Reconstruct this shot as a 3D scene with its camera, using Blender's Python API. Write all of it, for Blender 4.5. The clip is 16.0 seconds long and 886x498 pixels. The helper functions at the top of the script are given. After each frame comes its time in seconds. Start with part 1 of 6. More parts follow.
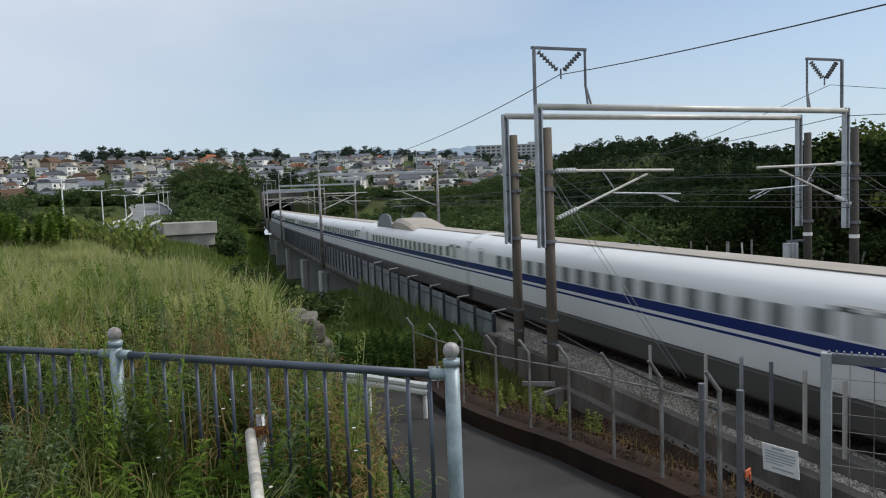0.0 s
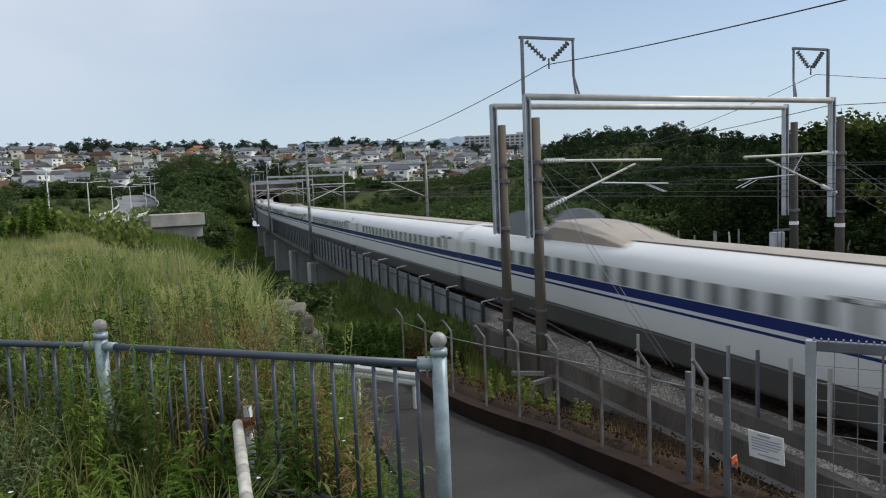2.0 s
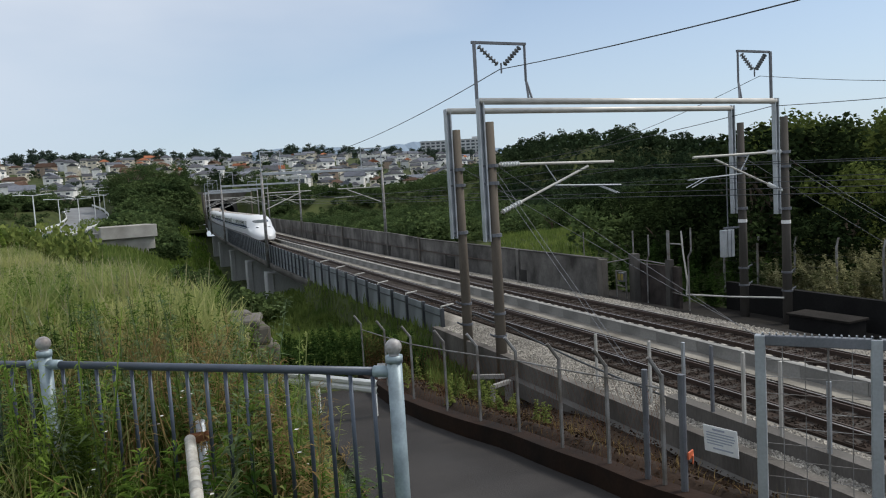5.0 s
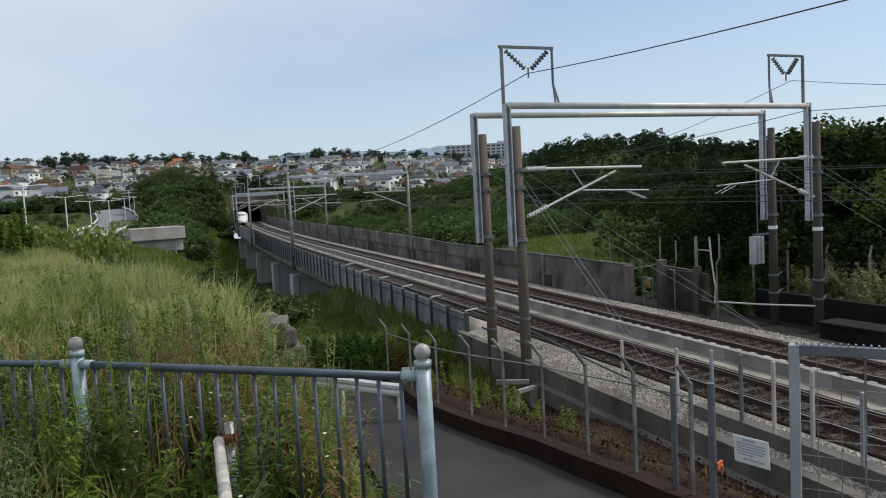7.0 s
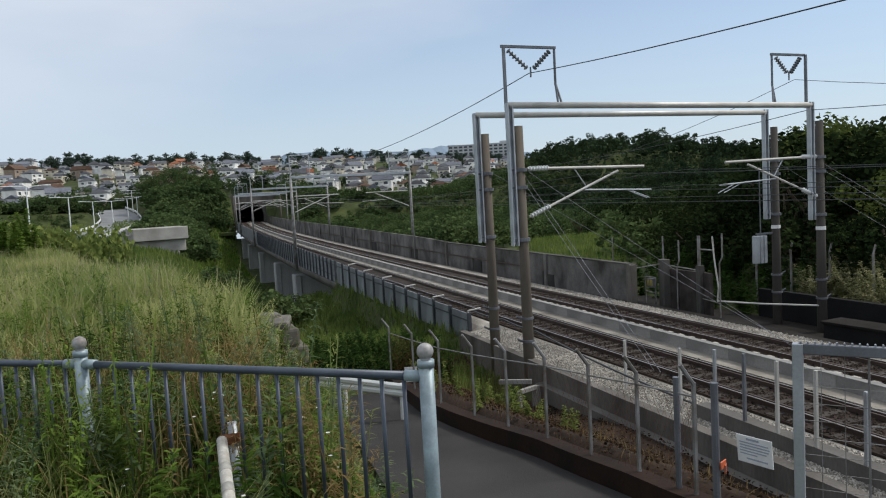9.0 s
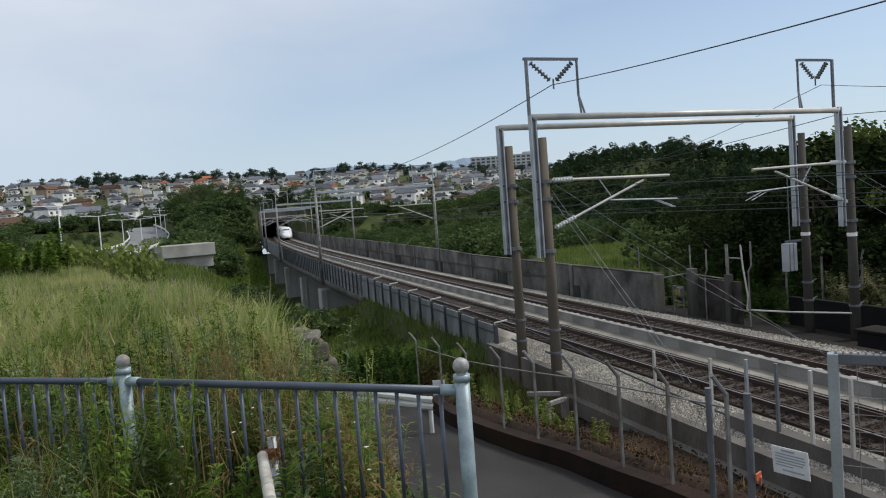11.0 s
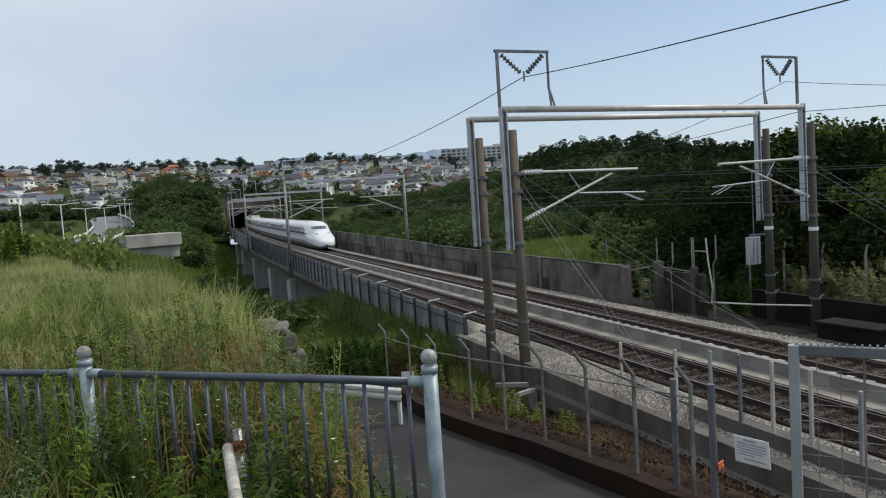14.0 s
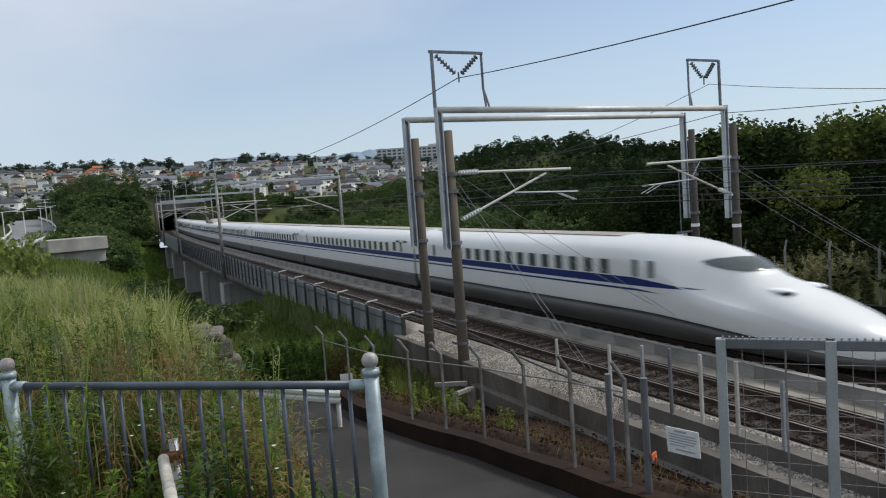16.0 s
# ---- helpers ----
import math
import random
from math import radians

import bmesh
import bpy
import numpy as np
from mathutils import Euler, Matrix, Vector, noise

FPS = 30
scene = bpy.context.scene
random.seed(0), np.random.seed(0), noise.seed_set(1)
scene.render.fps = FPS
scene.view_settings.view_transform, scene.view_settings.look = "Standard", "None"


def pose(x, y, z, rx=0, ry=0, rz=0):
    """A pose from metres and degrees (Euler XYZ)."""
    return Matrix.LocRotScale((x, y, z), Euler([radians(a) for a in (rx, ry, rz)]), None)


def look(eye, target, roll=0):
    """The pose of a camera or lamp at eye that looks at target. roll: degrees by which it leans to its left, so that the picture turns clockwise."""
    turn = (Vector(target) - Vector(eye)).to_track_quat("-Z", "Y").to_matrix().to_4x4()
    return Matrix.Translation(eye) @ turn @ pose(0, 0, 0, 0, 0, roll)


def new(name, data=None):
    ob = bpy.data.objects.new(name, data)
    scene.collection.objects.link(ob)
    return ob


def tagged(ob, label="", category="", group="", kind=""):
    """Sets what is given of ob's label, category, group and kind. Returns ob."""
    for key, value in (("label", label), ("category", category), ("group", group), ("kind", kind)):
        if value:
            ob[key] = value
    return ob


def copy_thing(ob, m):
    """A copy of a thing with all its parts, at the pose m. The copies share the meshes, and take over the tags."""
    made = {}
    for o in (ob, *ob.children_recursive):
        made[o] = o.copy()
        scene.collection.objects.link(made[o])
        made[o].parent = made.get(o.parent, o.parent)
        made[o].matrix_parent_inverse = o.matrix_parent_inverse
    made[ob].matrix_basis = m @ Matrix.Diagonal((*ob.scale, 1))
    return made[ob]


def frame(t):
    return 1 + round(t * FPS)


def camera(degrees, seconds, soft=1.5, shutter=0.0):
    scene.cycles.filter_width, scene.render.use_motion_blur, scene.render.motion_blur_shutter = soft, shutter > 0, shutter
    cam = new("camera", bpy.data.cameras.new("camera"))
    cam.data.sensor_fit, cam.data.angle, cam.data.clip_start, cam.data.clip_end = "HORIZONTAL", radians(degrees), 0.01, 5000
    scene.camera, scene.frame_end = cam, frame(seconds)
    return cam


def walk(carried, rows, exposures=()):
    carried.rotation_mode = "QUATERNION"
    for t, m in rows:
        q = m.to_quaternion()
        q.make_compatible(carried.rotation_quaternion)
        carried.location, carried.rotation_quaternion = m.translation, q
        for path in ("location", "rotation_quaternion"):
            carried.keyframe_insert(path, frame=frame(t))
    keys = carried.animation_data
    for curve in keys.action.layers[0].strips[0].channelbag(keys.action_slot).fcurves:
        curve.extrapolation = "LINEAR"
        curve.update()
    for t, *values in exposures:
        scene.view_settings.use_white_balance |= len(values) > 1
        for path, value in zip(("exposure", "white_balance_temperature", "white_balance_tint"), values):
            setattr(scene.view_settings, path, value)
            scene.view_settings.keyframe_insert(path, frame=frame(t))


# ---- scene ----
cam = camera(63.3, 16.0, soft=1.1, shutter=0.3)
PATH = [
    (0, (-0.08, -0.145, 5.668), (0.557, 1.745, 5.52), -2.1),
    (0.5, (-0.07, -0.143, 5.663), (0.563, 1.748, 5.51), -2.3),
    (1, (-0.075, -0.138, 5.661), (0.565, 1.749, 5.489), -2.4),
    (1.5, (-0.072, -0.151, 5.662), (0.566, 1.736, 5.489), -2.3),
    (2, (-0.065, -0.144, 5.662), (0.599, 1.735, 5.487), -2.3),
    (2.5, (-0.05, -0.14, 5.661), (0.663, 1.72, 5.483), -2.1),
    (3, (-0.028, -0.147, 5.664), (0.766, 1.679, 5.486), -2.5),
    (3.5, (-0.021, -0.141, 5.661), (0.816, 1.668, 5.488), -2.5),
    (4, (-0.028, -0.118, 5.66), (0.81, 1.69, 5.488), -3.1),
    (4.2, (-0.022, -0.159, 5.66), (0.794, 1.659, 5.49), -3.4),
    (6.5, (-0.046, -0.099, 5.661), (0.688, 1.755, 5.501), -3.2),
    (7, (-0.047, -0.106, 5.663), (0.663, 1.757, 5.512), -3.1),
    (7.5, (-0.049, -0.105, 5.664), (0.662, 1.759, 5.514), -3.1),
    (8, (-0.051, -0.102, 5.662), (0.655, 1.763, 5.512), -3.2),
    (10.5, (-0.044, -0.116, 5.659), (0.652, 1.753, 5.508), -3.0),
    (11, (-0.127, -0.153, 5.692), (0.517, 1.737, 5.579), -4.2),
    (11.5, (-0.122, -0.138, 5.688), (0.547, 1.744, 5.578), -3.7),
    (12, (-0.125, -0.144, 5.693), (0.55, 1.735, 5.581), -3.7),
    (12.5, (-0.129, -0.143, 5.694), (0.546, 1.736, 5.575), -3.7),
    (13, (-0.125, -0.145, 5.69), (0.554, 1.731, 5.565), -3.8),
    (13.5, (-0.119, -0.148, 5.689), (0.574, 1.723, 5.555), -3.8),
    (14, (-0.114, -0.141, 5.688), (0.606, 1.719, 5.546), -3.7),
    (14.5, (-0.111, -0.14, 5.689), (0.645, 1.706, 5.546), -3.6),
    (15, (-0.126, -0.137, 5.691), (0.68, 1.688, 5.544), -3.8),
    (15.5, (-0.133, -0.119, 5.693), (0.702, 1.691, 5.537), -3.8),
    (16, (-0.135, -0.151, 5.705), (0.745, 1.638, 5.551), -4.1),
]
walk(cam, [(t, look(e, g, r)) for t, e, g, r in PATH], ((0, 0.0), (4, 0.02), (8, 0.05), (10.5, 0.03), (11, 0.0), (16, 0.0)))

# ---- light ----
SUN_DIR = Vector((0.62, -0.12, 0.77)).normalized()
sun_data = bpy.data.lights.new("sun", "SUN")
sun_data.energy, sun_data.angle, sun_data.color = 2.7, radians(14.0), (1.0, 0.95, 0.87)
sun = new("sun", sun_data)
sun.matrix_world = look((0, 0, 100), Vector((0, 0, 100)) - SUN_DIR)

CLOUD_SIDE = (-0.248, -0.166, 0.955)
world = bpy.data.worlds.new("sky")
scene.world = world
world.use_nodes = True
wn, wl = world.node_tree.nodes, world.node_tree.links
wn.clear()
w_out = wn.new("ShaderNodeOutputWorld")
w_bg = wn.new("ShaderNodeBackground")
w_sky = wn.new("ShaderNodeTexSky")
w_sky.sky_type, w_sky.sun_disc = "NISHITA", False
w_sky.sun_elevation, w_sky.sun_rotation = math.asin(SUN_DIR.z), math.atan2(SUN_DIR.x, SUN_DIR.y)
w_sky.air_density, w_sky.dust_density, w_sky.ozone_density = 1.0, 0.4, 2.0
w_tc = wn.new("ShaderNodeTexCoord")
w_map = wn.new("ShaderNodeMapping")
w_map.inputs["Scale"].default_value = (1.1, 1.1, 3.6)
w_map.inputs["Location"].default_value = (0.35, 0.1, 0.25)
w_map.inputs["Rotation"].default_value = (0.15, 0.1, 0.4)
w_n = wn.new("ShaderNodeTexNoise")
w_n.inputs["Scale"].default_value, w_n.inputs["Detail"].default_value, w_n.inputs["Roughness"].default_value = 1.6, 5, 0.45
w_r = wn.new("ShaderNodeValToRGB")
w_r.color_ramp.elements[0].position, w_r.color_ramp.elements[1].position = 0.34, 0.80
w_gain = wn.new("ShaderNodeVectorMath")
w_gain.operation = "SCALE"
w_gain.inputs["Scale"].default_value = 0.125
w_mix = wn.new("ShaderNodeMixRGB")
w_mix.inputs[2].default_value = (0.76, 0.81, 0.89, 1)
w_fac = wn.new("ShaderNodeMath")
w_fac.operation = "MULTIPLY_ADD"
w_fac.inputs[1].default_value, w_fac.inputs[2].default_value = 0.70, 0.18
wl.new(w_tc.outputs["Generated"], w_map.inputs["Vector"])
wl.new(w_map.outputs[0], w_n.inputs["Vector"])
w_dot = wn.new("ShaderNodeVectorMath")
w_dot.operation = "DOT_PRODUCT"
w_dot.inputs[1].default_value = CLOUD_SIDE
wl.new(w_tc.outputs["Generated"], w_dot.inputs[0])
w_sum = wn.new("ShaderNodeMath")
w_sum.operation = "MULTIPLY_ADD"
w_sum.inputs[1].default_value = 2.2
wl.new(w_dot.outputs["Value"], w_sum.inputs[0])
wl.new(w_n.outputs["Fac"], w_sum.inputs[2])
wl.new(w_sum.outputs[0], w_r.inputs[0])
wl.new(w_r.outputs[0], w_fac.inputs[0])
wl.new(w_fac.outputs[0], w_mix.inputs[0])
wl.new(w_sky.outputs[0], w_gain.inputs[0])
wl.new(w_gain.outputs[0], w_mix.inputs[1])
w_sep = wn.new("ShaderNodeSeparateXYZ")
wl.new(w_tc.outputs["Generated"], w_sep.inputs[0])
w_low = wn.new("ShaderNodeMapRange")
w_low.inputs["From Min"].default_value, w_low.inputs["From Max"].default_value = 0.02, 0.30
w_low.inputs["To Min"].default_value, w_low.inputs["To Max"].default_value = 0.75, 0.0
wl.new(w_sep.outputs["Z"], w_low.inputs["Value"])
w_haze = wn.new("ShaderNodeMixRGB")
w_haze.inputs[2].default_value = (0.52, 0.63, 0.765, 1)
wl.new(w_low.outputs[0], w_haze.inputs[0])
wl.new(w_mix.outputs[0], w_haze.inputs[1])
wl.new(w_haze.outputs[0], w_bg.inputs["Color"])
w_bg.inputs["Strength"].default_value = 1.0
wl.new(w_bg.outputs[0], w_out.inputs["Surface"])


# ---- materials ----
def mat(name, c, rough=0.75, metal=0.0, var=0.25, scale=3.0, bump=0.15, fine=60.0, c2=None, rnd=0.0, island=0.0, stretch=(1, 1, 1), spots=None):
    """A surface with large stains (towards c2), fine grain and relief; rnd varies it by object, island by loose piece."""
    m = bpy.data.materials.new(name)
    m.use_nodes = True
    n, l = m.node_tree.nodes, m.node_tree.links
    b = n["Principled BSDF"]
    b.inputs["Roughness"].default_value, b.inputs["Metallic"].default_value = rough, metal
    if rough >= 0.85:
        b.inputs["Specular IOR Level"].default_value = 0.15
    tc, mp = n.new("ShaderNodeTexCoord"), n.new("ShaderNodeMapping")
    mp.inputs["Scale"].default_value = stretch
    l.new(tc.outputs["Object"], mp.inputs["Vector"])
    big, small = n.new("ShaderNodeTexNoise"), n.new("ShaderNodeTexNoise")
    for q, s, d in ((big, scale, 5), (small, fine, 3)):
        q.inputs["Scale"].default_value, q.inputs["Detail"].default_value = s, d
        l.new(mp.outputs[0], q.inputs["Vector"])
    ramp = n.new("ShaderNodeValToRGB")
    ramp.color_ramp.elements[0].position, ramp.color_ramp.elements[1].position = 0.32, 0.68
    dark = c2 if c2 else tuple(v * (1 - var) for v in c)
    ramp.color_ramp.elements[0].color = (*dark, 1)
    ramp.color_ramp.elements[1].color = (*[min(1, v * (1 + var * 0.5)) for v in c], 1)
    l.new(big.outputs["Fac"], ramp.inputs[0])
    gm = n.new("ShaderNodeMath")
    gm.operation = "MULTIPLY_ADD"
    gm.inputs[1].default_value, gm.inputs[2].default_value = var * 1.6, 1 - var * 0.8
    l.new(small.outputs["Fac"], gm.inputs[0])
    sc = n.new("ShaderNodeVectorMath")
    sc.operation = "SCALE"
    l.new(ramp.outputs[0], sc.inputs[0])
    last = gm.outputs[0]
    for amount, node, out in ((rnd, "ShaderNodeObjectInfo", "Random"), (island, "ShaderNodeNewGeometry", "Random Per Island")):
        if amount:
            src, a = n.new(node), n.new("ShaderNodeMath")
            a.operation = "MULTIPLY_ADD"
            a.inputs[1].default_value, a.inputs[2].default_value = amount * 2, 1 - amount
            l.new(src.outputs[out], a.inputs[0])
            p = n.new("ShaderNodeMath")
            p.operation = "MULTIPLY"
            l.new(a.outputs[0], p.inputs[0])
            l.new(last, p.inputs[1])
            last = p.outputs[0]
    l.new(last, sc.inputs["Scale"])
    l.new(sc.outputs[0], b.inputs["Base Color"])
    if bump:
        bp = n.new("ShaderNodeBump")
        bp.inputs["Strength"].default_value, bp.inputs["Distance"].default_value = bump, 0.02
        l.new(small.outputs["Fac"], bp.inputs["Height"])
        l.new(bp.outputs[0], b.inputs["Normal"])
    return m


def leaf_mat(name, c, c2, trans=0.3, island=0.45, scale=0.3):
    """Foliage: diffuse and translucent, from c to c2 by large patches and by leaf."""
    m = bpy.data.materials.new(name)
    m.use_nodes = True
    n, l = m.node_tree.nodes, m.node_tree.links
    n.clear()
    out, mix = n.new("ShaderNodeOutputMaterial"), n.new("ShaderNodeMixShader")
    d, tr = n.new("ShaderNodeBsdfDiffuse"), n.new("ShaderNodeBsdfTranslucent")
    geo, no = n.new("ShaderNodeNewGeometry"), n.new("ShaderNodeTexNoise")
    no.inputs["Scale"].default_value, no.inputs["Detail"].default_value = scale, 4
    l.new(geo.outputs["Position"], no.inputs["Vector"])
    ad = n.new("ShaderNodeMath")
    ad.operation = "MULTIPLY_ADD"
    ad.inputs[1].default_value = island
    l.new(geo.outputs["Random Per Island"], ad.inputs[0])
    of = n.new("ShaderNodeMath")
    of.operation = "MULTIPLY_ADD"
    of.inputs[1].default_value, of.inputs[2].default_value = 2.2, -0.6 - island / 2
    l.new(no.outputs["Fac"], of.inputs[0])
    l.new(of.outputs[0], ad.inputs[2])
    r = n.new("ShaderNodeValToRGB")
    r.color_ramp.elements[0].color, r.color_ramp.elements[1].color = (*c, 1), (*c2, 1)
    l.new(ad.outputs[0], r.inputs[0])
    l.new(r.outputs[0], d.inputs[0])
    l.new(r.outputs[0], tr.inputs[0])
    mix.inputs[0].default_value = trans
    l.new(d.outputs[0], mix.inputs[1])
    l.new(tr.outputs[0], mix.inputs[2])
    l.new(mix.outputs[0], out.inputs[0])
    return m


def glass_mat(name, c, rough=0.05):
    m = mat(name, c, rough, 0.0, 0.1, 2.0, 0.0)
    m.node_tree.nodes["Principled BSDF"].inputs["Specular IOR Level"].default_value = 0.6
    return m


M = dict(
    ground=mat("ground_soil", (0.055, 0.068, 0.024), 0.95, var=0.4, scale=0.15, bump=0.5, fine=3.0, c2=(0.028, 0.038, 0.012)),
    dark_soil=mat("cess_soil", (0.020, 0.018, 0.016), 0.97, var=0.5, scale=0.9, bump=0.8, fine=12, c2=(0.010, 0.009, 0.008)),
    bank=mat("bank_soil", (0.030, 0.019, 0.013), 0.95, var=0.6, scale=0.8, bump=1.0, fine=10, c2=(0.012, 0.009, 0.007)),
    asphalt=mat("asphalt", (0.046, 0.043, 0.042), 0.85, var=0.35, scale=0.35, bump=0.5, fine=70, c2=(0.027, 0.0255, 0.025)),
    ballast=mat("ballast", (0.29, 0.27, 0.235), 0.95, var=0.6, scale=0.7, bump=1.0, fine=11, c2=(0.15, 0.135, 0.115)),
    stone=mat("ballast_stone", (0.31, 0.29, 0.256), 0.9, var=0.3, scale=1.0, bump=0.3, fine=30, island=0.55),
    stone_dark=mat("brake_dusted_stone", (0.042, 0.031, 0.025), 0.95, var=0.3, scale=1.0, bump=0.3, fine=30, island=0.6),
    stone_rust=mat("ballast_rusty", (0.036, 0.026, 0.021), 0.95, var=0.6, scale=2.0, bump=1.0, fine=10, c2=(0.020, 0.015, 0.012)),
    concrete=mat("concrete", (0.135, 0.127, 0.118), 0.9, var=0.3, scale=0.5, bump=0.25, fine=18, c2=(0.075, 0.07, 0.064), stretch=(1, 1, 0.35)),
    concrete_mid=mat("damp_concrete", (0.14, 0.13, 0.118), 0.92, var=0.4, scale=0.7, bump=0.3, fine=16, c2=(0.06, 0.054, 0.048), stretch=(1, 1, 0.3)),
    pier=mat("pier_concrete", (0.40, 0.41, 0.41), 0.9, var=0.3, scale=0.3, bump=0.2, fine=14, c2=(0.25, 0.255, 0.255), stretch=(1, 1, 0.3)),
    concrete_light=mat("concrete_light", (0.27, 0.265, 0.25), 0.9, var=0.3, scale=0.5, bump=0.2, fine=18, c2=(0.16, 0.158, 0.15), rnd=0.03),
    concrete_dark=mat("concrete_dark", (0.088, 0.084, 0.079), 0.92, var=0.4, scale=0.4, bump=0.3, fine=12, c2=(0.03, 0.03, 0.028), stretch=(1, 1, 0.3)),
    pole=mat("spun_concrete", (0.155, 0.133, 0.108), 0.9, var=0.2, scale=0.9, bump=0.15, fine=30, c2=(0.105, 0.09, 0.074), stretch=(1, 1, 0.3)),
    # Same concrete as pole, darkened: the far side's shade is in the colour
    pole_shaded=mat("shaded_spun_concrete", (0.075, 0.069, 0.062), 0.9, var=0.25, scale=0.9, bump=0.15, fine=30, c2=(0.045, 0.042, 0.038), stretch=(1, 1, 0.3)),
    panel=mat("barrier_panel", (0.19, 0.21, 0.228), 0.6, var=0.25, scale=0.8, bump=0.1, fine=25, c2=(0.095, 0.105, 0.118), rnd=0.15, stretch=(1, 1, 0.4)),
    panel_frame=mat("barrier_steel", (0.055, 0.062, 0.072), 0.6, metal=0.2, var=0.3, scale=1.0, bump=0.1),
    galv=mat("galvanised_steel", (0.42, 0.45, 0.48), 0.5, metal=0.6, var=0.2, scale=2.0, bump=0.05, fine=40),
    galv_mid=mat("aged_galvanised", (0.24, 0.245, 0.25), 0.6, metal=0.3, var=0.3, scale=3.0, bump=0.05, c2=(0.13, 0.115, 0.10)),
    galv_dark=mat("weathered_steel", (0.16, 0.17, 0.19), 0.55, metal=0.4, var=0.3, scale=2.0, bump=0.05),
    tube_light=mat("light_steel_tube", (0.50, 0.49, 0.46), 0.5, metal=0.2, var=0.2, scale=1.5, bump=0.05),
    white_steel=mat("white_painted_steel", (0.70, 0.72, 0.72), 0.5, var=0.1, scale=2.0, bump=0.03),
    rail_blue=mat("blue_grey_paint", (0.062, 0.078, 0.105), 0.45, metal=0.2, var=0.2, scale=6.0, bump=0.05, fine=80),
    post_blue=mat("pale_blue_paint", (0.25, 0.315, 0.345), 0.45, metal=0.2, var=0.25, scale=8.0, bump=0.06, fine=70, c2=(0.17, 0.215, 0.24)),
    rust=mat("rust", (0.16, 0.07, 0.035), 0.9, var=0.4, scale=8.0, bump=0.3, fine=60),
    rail=mat("rail_steel", (0.065, 0.044, 0.035), 0.6, metal=0.4, var=0.25, scale=1.0, bump=0.1),
    rail_top=mat("rail_head", (0.30, 0.28, 0.26), 0.42, metal=0.8, var=0.1, scale=1.0, bump=0.0),
    sleeper=mat("sleeper_concrete", (0.052, 0.045, 0.040), 0.95, var=0.4, scale=3.0, bump=0.3, rnd=0.3),
    wire=mat("wire", (0.05, 0.055, 0.06), 0.5, metal=0.3, var=0.1, bump=0.0),
    insulator=mat("porcelain", (0.14, 0.15, 0.16), 0.35, var=0.15, bump=0.0),
    insulator_white=mat("white_porcelain", (0.55, 0.57, 0.57), 0.35, var=0.1, bump=0.0),
    body=mat("train_white", (0.64, 0.655, 0.66), 0.32, var=0.04, scale=0.6, bump=0.0),
    # Skirt grey darkened; the shade of its tucked-in flank is in the colour
    skirt=mat("train_grey_shaded", (0.075, 0.072, 0.069), 0.45, var=0.2, scale=0.8, bump=0.02),
    roof=mat("train_roof", (0.33, 0.29, 0.245), 0.5, var=0.15, scale=0.8, bump=0.02),
    shield=mat("shield_grey", (0.20, 0.22, 0.25), 0.4, var=0.1, scale=1.0, bump=0.0),
    stripe=mat("train_blue", (0.016, 0.030, 0.14), 0.25, var=0.1, scale=1.0, bump=0.0),
    tglass=glass_mat("train_window", (0.075, 0.09, 0.092)),
    black=mat("black_rubber", (0.02, 0.02, 0.022), 0.8, var=0.2, bump=0.0),
    under=mat("underframe", (0.05, 0.048, 0.046), 0.8, var=0.3, scale=2.0, bump=0.1),
    lampglow=mat("headlamp", (0.85, 0.87, 0.9), 0.15, var=0.05, bump=0.0),
    sign=mat("sign_white", (0.75, 0.76, 0.76), 0.5, var=0.1, scale=6.0, bump=0.0),
    ink=mat("sign_ink", (0.36, 0.39, 0.46), 0.6, var=0.1, bump=0.0),
    bark=mat("bark", (0.09, 0.07, 0.05), 0.95, var=0.3, scale=3.0, bump=0.5, fine=20),
    masonry=mat("rubble_stone", (0.17, 0.158, 0.135), 0.95, var=0.4, scale=1.5, bump=0.6, fine=9, c2=(0.11, 0.10, 0.085), rnd=0.4),
    tunnel=mat("tunnel_lining", (0.12, 0.12, 0.118), 0.95, var=0.4, scale=0.5, bump=0.2, c2=(0.05, 0.05, 0.05)),
    # Near-black concrete: tree shade beyond the far poles is put into the colour
    shade_black=mat("shade_dark_concrete", (0.013, 0.013, 0.013), 0.95, var=0.4, scale=0.5, bump=0.3, fine=12),
)
